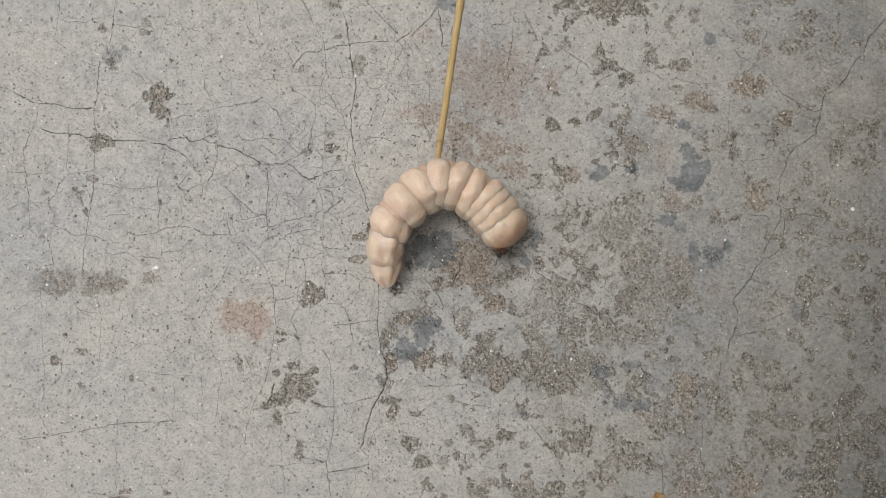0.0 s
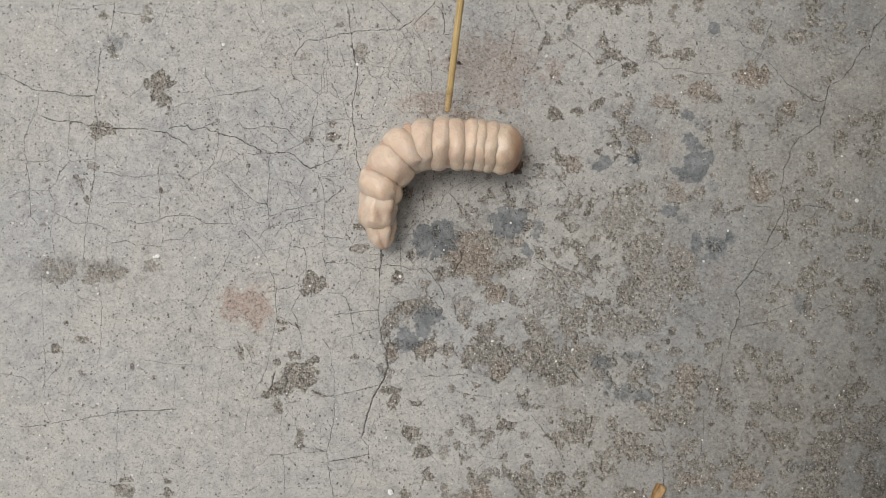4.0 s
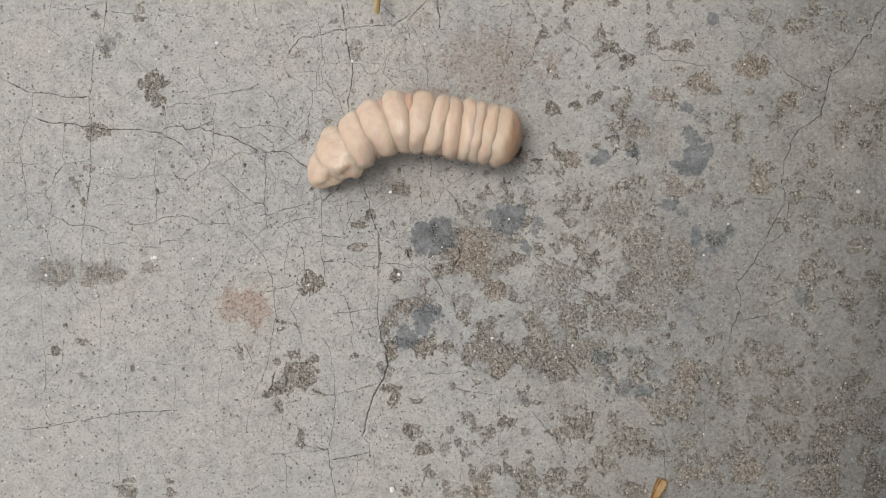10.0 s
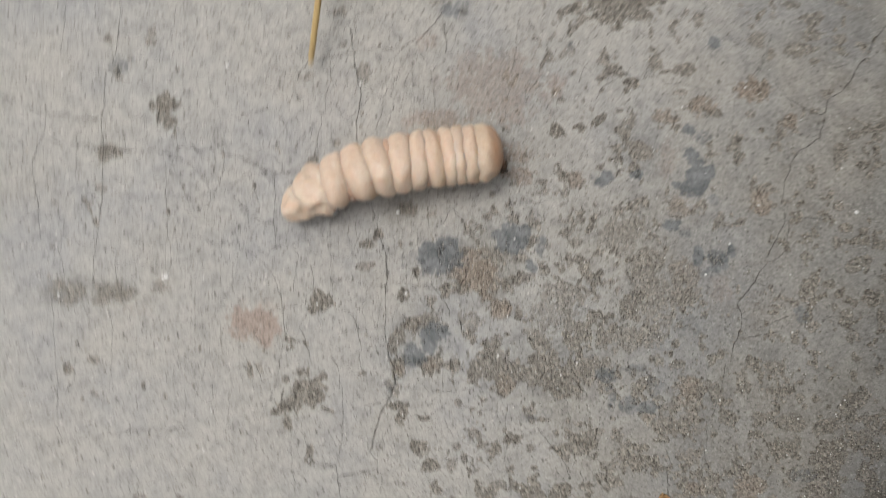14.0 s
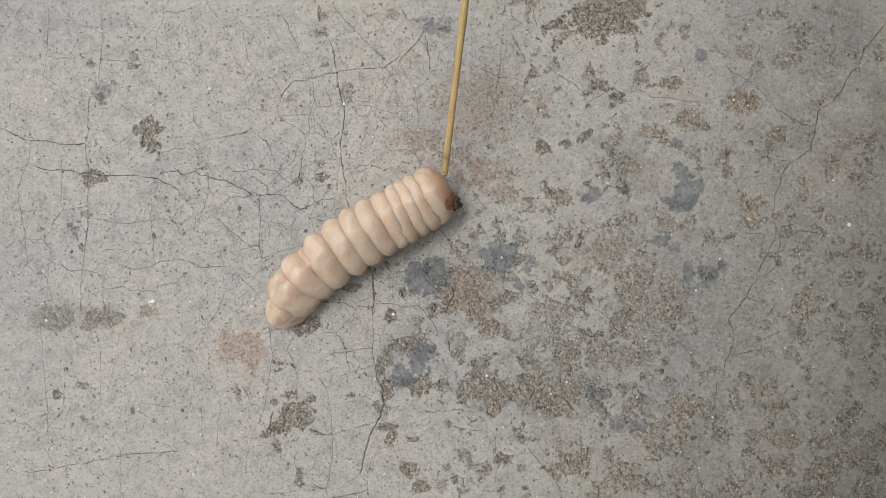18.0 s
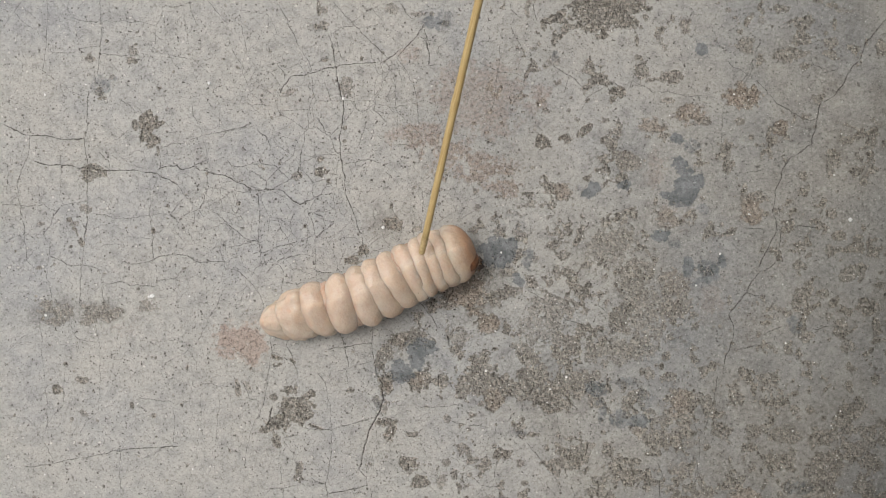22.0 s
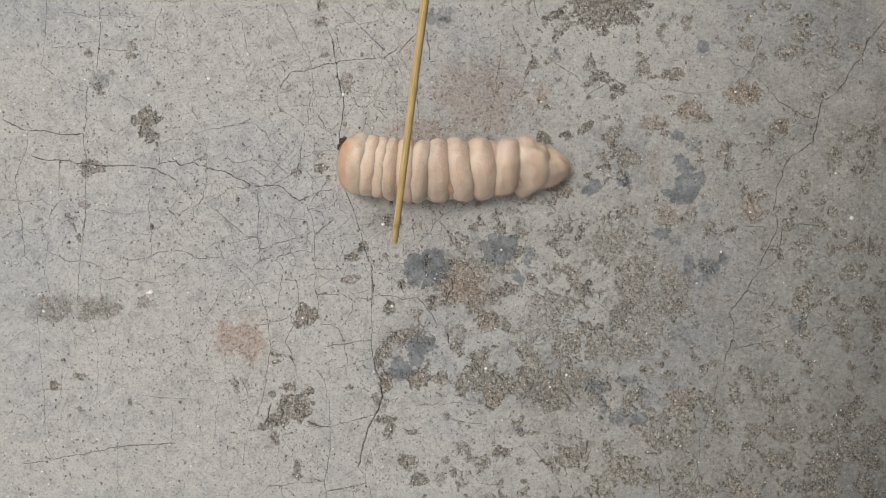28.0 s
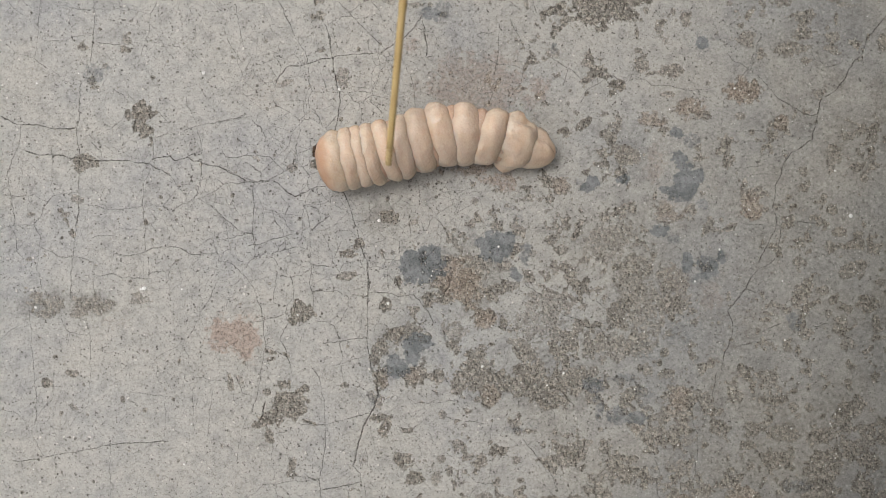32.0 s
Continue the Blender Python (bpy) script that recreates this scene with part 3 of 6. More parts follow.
for u, v, ru, rv, turn, f in (
    (870, 590, 26, 12, 0, 0.5), (1140, 558, 26, 22, 0, 0.4), (1140, 440, 26, 40, 0, 0.35), (1092, 380, 46, 40, 0, 0.33), (1152, 490, 40, 52, 0, 0.34), (1105, 560, 44, 26, 0, 0.36),
    (965, 520, 36, 26, 0, 0.3), (1205, 450, 24, 36, 0, 0.34), (1195, 325, 24, 24, 0, 0.33), (850, 606, 28, 16, 0, 0.5), (882, 640, 15, 24, 0, 0.65), (905, 615, 22, 16, 0, 0.55),
    (945, 605, 28, 20, 0, 0.55), (985, 640, 34, 20, 0, 0.6), (1030, 620, 34, 22, 0, 0.5), (988, 665, 13, 6, 0, 0.55),
):
    flaked(u, v, ru, rv, turn, f)
for u, v, ru, rv, turn, f in (
    (828, 606, 12, 8, 0, 0.6), (790, 606, 10, 15, 0, 0.6), (900, 742, 17, 9, 0, 0.7), (885, 746, 8, 6, 0, 0.6), (865, 756, 9, 9, 0, 0.5), (846, 752, 5, 6, 0, 0.4),
    (808, 778, 6, 8, 0, 0.5), (793, 756, 6, 6, 0, 0.45), (950, 708, 11, 5, 0, 0.6), (925, 760, 6, 6, 0, 0.5), (1040, 738, 18, 9, 0, 0.4), (1026, 760, 18, 14, 0, 0.6),
    (1085, 740, 12, 10, 0, 0.5), (1140, 705, 11, 10, 0, 0.5), (1110, 780, 14, 13, 0, 0.45), (928, 832, 17, 18, 0, 0.65),
):
    flaked(u, v, ru, rv, turn, f)
for u, v, ru, rv, turn, f in (
    (980, 840, 20, 20, 0, 0.65), (855, 838, 9, 8, 0, 0.55), (1070, 818, 23, 17, 0, 0.5), (1028, 830, 12, 9, 0, 0.5), (850, 866, 19, 14, 0, 0.6), (825, 870, 10, 14, 0, 0.5),
    (792, 870, 14, 6, 0, 0.4), (1035, 868, 12, 9, 0, 0.5), (1115, 868, 15, 12, 0, 0.5), (1005, 862, 8, 5, 0, 0.45), (1150, 785, 6, 5, 0, 0.5), (1065, 605, 10, 8, 0, 0.5),
    (1140, 640, 16, 10, 0, 0.5), (1160, 600, 14, 12, 0, 0.4), (890, 815, 3, 6, 0, 0.6), (880, 640, 5, 5, 0, 0.8),
):
    flaked(u, v, ru, rv, turn, f)
for u, v, ru, rv, turn, f in (
    (840, 670, 6, 5, 0, 0.5), (1060, 640, 12, 6, 0, 0.5), (932, 796, 6, 4, 0, 0.6), (1215, 658, 22, 30, 0, 0.45), (1262, 660, 17, 22, 0, 0.4), (1284, 706, 16, 11, 0, 0.5),
    (1314, 652, 14, 9, 0, 0.45), (1376, 616, 15, 15, 0, 0.4), (1358, 610, 9, 9, 0, 0.35), (1376, 660, 20, 15, 0, 0.45), (1415, 642, 10, 6, -30, 0.55), (1445, 672, 8, 8, 0, 0.6),
    (1415, 670, 8, 7, 0, 0.5), (1345, 655, 6, 5, 0, 0.45), (1345, 708, 13, 14, 0, 0.45), (1400, 715, 25, 16, 0, 0.5),
):
    flaked(u, v, ru, rv, turn, f)
for u, v, ru, rv, turn, f in (
    (1462, 720, 22, 15, 0, 0.55), (1512, 678, 18, 17, 0, 0.6), (1395, 760, 12, 11, 0, 0.5), (1472, 770, 30, 20, 0, 0.6), (1455, 820, 34, 20, 0, 0.5), (1325, 830, 28, 21, 0, 0.5),
    (1362, 852, 14, 8, 0, 0.5), (1220, 838, 20, 12, 0, 0.5), (1195, 848, 12, 8, 0, 0.5), (1525, 745, 9, 11, 0, 0.5), (1556, 772, 13, 13, 0, 0.55), (1530, 810, 15, 10, 0, 0.55),
    (1552, 852, 19, 19, 0, 0.6), (1425, 865, 19, 13, 0, 0.5), (1470, 872, 20, 13, 0, 0.5), (1386, 775, 6, 9, 0, 0.4),
):
    flaked(u, v, ru, rv, turn, f)
for u, v, ru, rv, turn, f in (
    (1262, 838, 8, 10, 0, 0.35), (1300, 762, 5, 6, 0, 0.5), (1222, 730, 18, 14, 0, 0.3), (1340, 775, 12, 10, 0, 0.3), (1560, 620, 9, 10, 0, 0.5), (1520, 600, 8, 5, 0, 0.5),
    (1190, 610, 12, 8, 0, 0.5), (1215, 775, 18, 10, 0, 0.35), (1250, 790, 8, 6, 0, 0.3), (1450, 705, 8, 5, 0, 0.5), (1402, 810, 10, 12, 0, 0.55), (1540, 770, 8, 8, 0, 0.5),
):
    flaked(u, v, ru, rv, turn, f)
for u, v, ru, rv, turn, f in (
    (168, 12, 7, 5, 0, 0.4), (248, -11, 4, 4, 0, 1), (242, 1, 8, 12, 0, 0.35), (240, 17, 8, 5, 0, 0.45), (582, -66, 3, 12, 0, 0.8), (589, -36, 9, 9, 30, 0.5),
    (577, -33, 6, 6, 0, 0.5), (593, -66, 6, 7, 0, 0.4), (1008, -36, 10, 7, 0, 0.8), (1018, -44, 9, 7, 0, 0.75), (992, -32, 8, 5, 0, 0.75), (1083, -37, 50, 28, 0, 0.75),
    (1109, -59, 60, 20, 0, 0.75), (1053, -53, 20, 16, 0, 0.75), (1123, -26, 30, 14, 0, 0.7), (1068, -17, 14, 6, 0, 0.75),
):
    flaked(u, v, ru, rv, turn, f)
for u, v, ru, rv, turn, f in (
    (1150, 5, 3, 10, 0, 0.7), (1165, -33, 5, 7, 0, 0.5), (1230, -21, 7, 5, 0, 0.5), (1369, -49, 5, 9, 30, 0.7), (1348, -25, 5, 10, 35, 0.7), (1333, -5, 6, 4, 0, 0.5),
    (1343, 20, 16, 13, 30, 0.45), (1404, -43, 16, 7, 0, 0.5), (1443, -17, 18, 12, 0, 0.5), (1422, 42, 18, 12, 0, 0.5), (1402, 37, 16, 6, 0, 0.5), (1442, 18, 16, 8, 0, 0.5),
    (1493, -46, 10, 5, 0, 0.6), (1500, -14, 4, 10, 0, 0.7), (1494, 24, 7, 6, 0, 0.5), (1501, 48, 10, 3, 0, 0.6),
):
    flaked(u, v, ru, rv, turn, f)
for u, v, ru, rv, turn, f in (
    (1537, 31, 10, 8, 0, 0.5), (1581, 32, 8, 12, 0, 0.5), (1001, 36, 12, 13, 0, 0.35), (657, 27, 4, 4, 0, 0.6), (590, 27, 8, 3, 0, 0.6), (760, -51, 14, 5, 0, 0.4),
    (710, -63, 14, 10, 0, 0.35), (1374, -39, 5, 5, 0, 0.5), (1523, -35, 20, 6, 0, 0.3),
):
    flaked(u, v, ru, rv, turn, f)

# a wide, shallow, sandy stretch
for u, v, ru, rv, turn, f in ((745, 172, 38, 24, 0, 0.27), (805, 198, 52, 34, 10, 0.29), (868, 230, 55, 30, 15, 0.29), (905, 262, 30, 16, 0, 0.28)):
    blot(worn, u, v, ru, rv, turn, full=f, depth=1e-4, ragged=1.6, soft=0.5)
    blot(rust, u, v, ru, rv, turn, full=0.65, ragged=1.4, soft=0.7)

# blue-grey algae
for u, v, ru, rv, turn, f in (
    (190, 62, 9, 11, 0, 0.5), (762, 408, 30, 26, 0, 0.85), (745, 420, 16, 20, 0, 0.8), (780, 395, 14, 18, 0, 0.75), (705, 412, 11, 28, 0, 0.3), (757, 548, 24, 13, 0, 0.85),
    (742, 572, 14, 16, 0, 0.75), (785, 570, 24, 14, 0, 0.35), (716, 592, 17, 18, 0, 0.8), (897, 380, 24, 20, 0, 0.9), (885, 388, 16, 14, 0, 0.8), (915, 372, 14, 14, 0, 0.7),
    (930, 432, 12, 10, 40, 0.75), (945, 392, 10, 18, 0, 0.55), (912, 335, 28, 24, 0, 0.3), (1003, 30, 7, 9, 0, 0.5),
):
    mossy(u, v, ru, rv, turn, f)
for u, v, ru, rv, turn, f in (
    (1070, 268, 13, 11, 0, 0.85), (1062, 278, 10, 8, 0, 0.75), (1124, 265, 13, 9, 0, 0.85), (1044, 266, 8, 6, 0, 0.4), (1218, 184, 10, 8, 0, 0.75), (1244, 195, 12, 13, 0, 0.5),
    (1222, 228, 12, 10, 0, 0.75), (1232, 244, 12, 7, 0, 0.7), (1236, 268, 24, 13, 0, 0.9), (1252, 260, 12, 12, 0, 0.8), (1222, 285, 22, 12, 0, 0.85), (1198, 284, 12, 8, 0, 0.75),
    (1265, 26, 9, 8, 0, 0.8), (1262, 24, 30, 20, 0, 0.3), (1186, 356, 15, 11, 0, 0.85), (1208, 372, 12, 8, 0, 0.5),
):
    mossy(u, v, ru, rv, turn, f)
for u, v, ru, rv, turn, f in (
    (1232, 412, 10, 13, 0, 0.85), (1272, 425, 18, 18, 0, 0.65), (1292, 405, 7, 10, 0, 0.75), (1252, 440, 12, 8, 0, 0.5), (1420, 520, 13, 15, 0, 0.5), (1262, 310, 11, 9, 0, 0.5),
    (1225, 530, 28, 22, 0, 0.35), (1218, 300, 18, 6, 0, 0.6), (1110, 470, 14, 22, 0, 0.3), (1100, 520, 18, 13, 0, 0.3), (1160, 570, 20, 14, 0, 0.35), (1066, 628, 16, 12, 0, 0.6),
    (1116, 616, 20, 9, 0, 0.5), (1075, 668, 8, 19, 0, 0.5), (1105, 682, 16, 12, 0, 0.55), (1140, 686, 16, 9, 0, 0.6),
):
    mossy(u, v, ru, rv, turn, f)
for u, v, ru, rv, turn, f in (
    (1152, 650, 14, 18, 0, 0.4), (925, 706, 14, 7, 0, 0.4), (1422, 812, 22, 12, 0, 0.45), (1240, 620, 18, 14, 0, 0.3), (535, 230, 8, 12, 0, 0.3), (672, 645, 9, 11, 0, 0.4),
    (1200, 620, 14, 10, 0, 0.3), (950, 700, 14, 6, 0, 0.3),
):
    mossy(u, v, ru, rv, turn, f)
for u, v, ru, rv, turn, f in (
    (785, -35, 15, 9, 0, 0.65), (806, -45, 10, 14, 0, 0.45), (781, -56, 10, 14, 0, 0.35), (810, -30, 8, 6, 0, 0.4), (182, 60, 16, 14, 20, 0.4), (205, 49, 6, 5, 0, 0.4),
    (1267, 28, 6, 6, 0, 0.7), (1267, 28, 22, 14, 0, 0.3),
):
    mossy(u, v, ru, rv, turn, f)

# reddish, rusty dust
for u, v, ru, rv, turn, f in (
    (420, 528, 40, 26, 0, 1), (445, 548, 26, 28, 0, 0.9), (405, 550, 22, 14, 0, 0.8), (215, 505, 26, 15, 0, 0.35), (190, 530, 20, 12, 0, 0.25), (268, 455, 20, 12, 0, 0.22),
    (450, 500, 30, 14, 0, 0.3), (740, 20, 22, 16, 0, 0.5), (720, 165, 30, 22, 0, 0.55), (770, 170, 40, 26, 0, 0.65), (870, 110, 100, 70, 0, 0.6), (975, 100, 20, 28, 0, 0.6),
    (960, 120, 18, 20, 0, 0.5), (830, 60, 40, 30, 0, 0.45), (590, 110, 30, 60, 0, 0.25), (490, 95, 50, 30, 0, 0.25),
):
    blot(rust, u, v, ru, rv, turn, full=f, ragged=1.0, soft=0.8)
for u, v, ru, rv, turn, f in (
    (1240, 140, 24, 22, 0, 0.6), (1335, 110, 30, 22, 0, 0.7), (1402, 170, 16, 17, 0, 0.6), (1172, 160, 22, 16, 0, 0.5), (1180, 240, 20, 40, 0, 0.5), (1200, 320, 30, 28, 0, 0.4),
    (1345, 318, 20, 22, 0, 0.6), (1275, 470, 22, 30, 0, 0.5), (830, 440, 44, 36, 0, 0.7), (880, 510, 20, 18, 0, 0.6), (1010, 272, 16, 14, 0, 0.5), (1125, 222, 24, 20, 0, 0.3),
    (1210, 440, 24, 36, 0, 0.35), (882, 640, 16, 22, 0, 0.5), (850, 866, 20, 14, 0, 0.6), (745, 608, 16, 12, 0, 0.5),
):
    blot(rust, u, v, ru, rv, turn, full=f, ragged=1.0, soft=0.8)
for u, v, ru, rv, turn, f in (
    (1215, 658, 22, 30, 0, 0.5), (1325, 830, 30, 22, 0, 0.55), (1220, 838, 20, 14, 0, 0.5), (1210, 765, 20, 20, 0, 0.3), (1330, 520, 50, 40, 0, 0.25), (690, 700, 10, 10, 0, 0.4),
    (715, 533, 14, 12, 0, 0.4), (1140, 705, 12, 10, 0, 0.4), (285, 780, 16, 14, 0, 0.12), (40, 215, 20, 14, 0, 0.15), (1320, 560, 50, 12, 0, 0.3), (690, 615, 10, 14, 0, 0.5),
    (268, 130, 18, 14, 0, 0.3),
):
    blot(rust, u, v, ru, rv, turn, full=f, ragged=1.0, soft=0.8)

# thin flaking skin, crowding towards the south-east corner
thick = step01(PU, 640, 1120) * (0.30 + 0.70 * step01(PV, -60, 560))
thick = thick * (1 - 0.75 * step01(-np.hypot((PU - 1345) / 75, (PV - 470) / 190), -1.2, -0.6))
thick = thick * np.where(PV < 330, 0.62, 1.0)
crowd = np.maximum(thick, 1.25 * np.exp(-((PU - 930) / 190) ** 2 - ((PV - 610) / 75) ** 2))
crowd = np.maximum(crowd, 1.1 * np.exp(-((PU - 1150) / 75) ** 2 - ((PV - 430) / 240) ** 2))
crowd = crowd * (1 - 0.45 * step01(PU, 1090, 1180) * step01(-PV, -640, -540))
flake = 0.62 * fbm(PU / 34, PV / 34, 3, 41) + 0.38 * fbm(PU / 10, PV / 10, 4, 47)
flake = step01(flake - (0.655 - 0.11 * crowd), -0.012, 0.02) * step01(crowd, 0.04, 0.12)
worn = np.maximum(worn, flake * (0.30 + 0.45 * RUFF2 / 0.6).clip(0, 0.7))
deep = np.maximum(deep, flake * 0.0002)

# small scabs, crowding towards the south-east corner
rnd = random.Random(12)
for k in range(430):
    u, v = 700 + 920 * rnd.random() ** 0.8, rnd.uniform(-90, 900)
    if rnd.random() > (0.25 + 0.75 * min(1, max(0, v / 600))) or (1290 < u < 1400 and 330 < v < 640):
        continue
    r = rnd.choice((2, 2, 3, 3, 4, 5, 7))
    blot(worn, u, v, r, r * rnd.uniform(0.45, 1.0), rnd.uniform(0, 180), full=rnd.uniform(0.4, 0.8), depth=rnd.uniform(1, 3) * 1e-4, ragged=0.9, soft=0.3)
for k in range(260):
    u, v = rnd.uniform(-60, 900), rnd.uniform(-90, 960)
    r = rnd.choice((1.5, 2, 2, 2.5, 3, 4))
    blot(worn, u, v, r, r * rnd.uniform(0.6, 1.0), rnd.uniform(0, 180), full=rnd.uniform(0.5, 0.95), depth=rnd.uniform(1, 3) * 1e-4, ragged=0.8, soft=0.3)
# gravelly scabs
for u, v, ru, rv in ((75, 462, 16, 13), (92, 487, 22, 11), (112, 470, 13, 9), (168, 474, 32, 14), (205, 470, 13, 7), (150, 491, 22, 6), (260, 465, 18, 9)):
    blot(worn, u, v, ru, rv, 0, full=0.44, depth=1.5e-4, ragged=1.8, soft=1.0)

# soiled, gritty stretches; the first also paints the light's falloff to the south-east
soil_shade = np.maximum(soil_shade, 0.9 * step01(PU + 0.35 * (PV - 440), 880, 1420) * (0.65 + 0.8 * (RUFF2 - 0.3)).clip(0.35, 1))
soil_shade = np.maximum(soil_shade, 0.55 * thick * step01(fbm(PU / 70, PV / 70, 3, 61), 0.42, 0.66))
for u, v, ru, rv, f in ((850, 440, 80, 55, 0.7), (980, 620, 120, 55, 0.7), (1180, 420, 90, 150, 0.7), (1140, 230, 60, 60, 0.6), (1450, 790, 110, 110, 0.7),
                        (84, 474, 44, 24, 0.7), (172, 474, 52, 20, 0.7), (870, 120, 130, 100, 0.3), (690, 325, 40, 24, 0.6), (720, 540, 40, 40, 0.4)):
    blot(soil_shade, u, v, ru, rv, 0, full=f, ragged=1.3, soft=1.0)

# long cracks, hair cracks and the edges of broken skin
crack(1.7, (-40, 110), (0, 127), (15, 135), (35, 146), (50, 149), (85, 152), (108, 157), (150, 156))
crack(1.7, (60, 197), (85, 203), (130, 207), (160, 213), (190, 216), (225, 216), (255, 219), (285, 226), (303, 236), (318, 243))
crack(0.75, (318, 243), (330, 262), (340, 275), (355, 287), (362, 300))
crack(0.9, (50, 150), (48, 180), (43, 190), (32, 212), (25, 232), (26, 255), (30, 275), (33, 300), (36, 345), (38, 370))
crack(0.9, (174, 50), (170, 65), (157, 80), (156, 110), (155, 145), (150, 160), (150, 180), (155, 205), (153, 240), (152, 300))
crack(0.9, (152, 300), (147, 330), (140, 385), (137, 440), (135, 460)); crack(1.4, (152, 303), (150, 330))
crack(0.65, (25, 5), (50, 22), (70, 28), (90, 42), (115, 58), (130, 72), (150, 80)); crack(0.55, (0, 97), (18, 80), (35, 92), (50, 98))
crack(0.6, (215, 90), (232, 96), (245, 112)); crack(0.5, (240, 130), (225, 147), (210, 160), (185, 172)); crack(0.5, (350, 15), (362, 30), (380, 45))
crack(0.7, (347, 100), (352, 125), (362, 145), (370, 170), (375, 200), (373, 225), (372, 250), (365, 275), (358, 288), (330, 300))
crack(0.75, (291, 175), (310, 172), (330, 170), (350, 161), (378, 156), (400, 150), (450, 140)); crack(0.9, (287, 180), (288, 213))
crack(1.8, (285, 215), (300, 212), (318, 208), (328, 220), (345, 213), (372, 203)); crack(1.8, (350, 213), (360, 219), (380, 224), (400, 229), (415, 236), (427, 243))
crack(0.7, (284, 226), (277, 245), (270, 255), (268, 290), (270, 330), (272, 380)); crack(0.5, (330, 268), (315, 285), (305, 300), (310, 320), (325, 345))
crack(0.8, (0, 274), (30, 275), (45, 278), (70, 275), (82, 282), (95, 288), (88, 300)); crack(0.65, (95, 288), (105, 278), (130, 273), (152, 272))
crack(0.55, (106, 180), (105, 230), (102, 262), (107, 275)); crack(0.5, (12, 270), (20, 262), (30, 260)); crack(0.65, (375, 284), (390, 277), (400, 272), (420, 258))
crack(0.6, (300, 130), (315, 150)); crack(0.6, (177, 185), (193, 197), (194, 212))
crack(0.6, (152, 290), (190, 298), (210, 303), (230, 302), (260, 299), (285, 296), (310, 300))
crack(0.7, (0, 340), (20, 332), (45, 328), (65, 330), (70, 328), (80, 315), (88, 300))
crack(0.75, (70, 328), (75, 340), (82, 350), (78, 372), (75, 392), (77, 415), (82, 440), (80, 455))
crack(0.9, (85, 370), (100, 378), (115, 385), (140, 386), (160, 390), (175, 395)); crack(0.5, (148, 350), (170, 353), (195, 350), (215, 348), (223, 353))
crack(1, (215, 382), (225, 386), (245, 384), (270, 381), (280, 374), (300, 371), (320, 370), (335, 374), (350, 384), (375, 386), (400, 385))
crack(0.7, (395, 345), (393, 365), (400, 385), (400, 400)); crack(0.8, (175, 418), (200, 421), (213, 418), (230, 425), (255, 425), (278, 427))
crack(0.8, (280, 417), (310, 416), (318, 405), (330, 395)); crack(0.6, (310, 416), (315, 430)); crack(0.6, (175, 425), (178, 445), (186, 465))
crack(0.7, (395, 440), (385, 460), (370, 485), (360, 505), (350, 525)); crack(0.6, (60, 480), (63, 520), (63, 560), (66, 590), (70, 650), (72, 700))
crack(0.75, (115, 495), (125, 515), (133, 523), (150, 525), (165, 525)); crack(0.6, (133, 523), (128, 545))
crack(0.5, (160, 490), (168, 520), (170, 560), (168, 610), (163, 650)); crack(0.5, (290, 565), (315, 555), (332, 540)); crack(0.5, (265, 530), (290, 528), (315, 527))
crack(0.5, (0, 540), (20, 520), (45, 505)); crack(0.6, (350, 290), (345, 320), (340, 350)); crack(0.5, (225, 335), (265, 342))
crack(0.6, (50, 360), (42, 370), (37, 375), (50, 388), (72, 388))
crack(1.1, (30, 752), (80, 747), (105, 740), (140, 736), (165, 731), (200, 725), (235, 721), (270, 721), (305, 718)); crack(0.5, (210, 748), (235, 740), (275, 727))
crack(0.6, (55, 620), (70, 618), (85, 617), (115, 618)); crack(0.6, (100, 590), (100, 630), (95, 645), (80, 660), (68, 680), (55, 690))
crack(0.5, (50, 690), (62, 705), (72, 725), (78, 740)); crack(0.6, (240, 628), (255, 633), (275, 636), (305, 638), (330, 637)); crack(0.5, (330, 637), (338, 600))
crack(0.6, (130, 690), (140, 668), (160, 655)); crack(0.6, (350, 605), (400, 612)); crack(0.7, (385, 630), (380, 680), (378, 710)); crack(0.5, (350, 625), (352, 700))
crack(0.5, (300, 650), (302, 690), (298, 720)); crack(0.4, (200, 720), (200, 800), (201, 882)); crack(0.5, (0, 658), (30, 660), (50, 680))
crack(0.5, (250, 800), (243, 835)); crack(0.5, (155, 845), (200, 850)); crack(0.5, (345, 822), (368, 808)); crack(1.3, (602, 0), (607, 30), (610, 40))
crack(2.2, (610, 40), (613, 60), (617, 80), (620, 98)); crack(1.8, (620, 98), (623, 115), (618, 150), (613, 165), (614, 190), (618, 215), (621, 240), (622, 270))
crack(1.6, (622, 270), (635, 300), (650, 350), (660, 390), (665, 400))
crack(1.7, (505, 92), (515, 70), (528, 55), (550, 52), (570, 50), (590, 42), (610, 40), (625, 36), (650, 34), (680, 34), (700, 30), (715, 22), (722, 12))
crack(0.7, (425, 5), (437, 30), (450, 48)); crack(0.5, (470, 35), (458, 55)); crack(0.8, (550, 8), (560, 25), (567, 42), (568, 70), (570, 88))
crack(0.8, (505, 33), (515, 48), (520, 55)); crack(0.8, (455, 103), (480, 102)); crack(0.75, (505, 115), (520, 128), (535, 138), (551, 147))
crack(0.8, (551, 147), (550, 170), (545, 185), (542, 210)); crack(0.5, (505, 150), (530, 138)); crack(0.5, (551, 147), (570, 132), (580, 140))
crack(0.7, (568, 90), (560, 110), (563, 140)); crack(0.8, (575, 130), (585, 145), (590, 160)); crack(0.7, (465, 150), (480, 160), (490, 180))
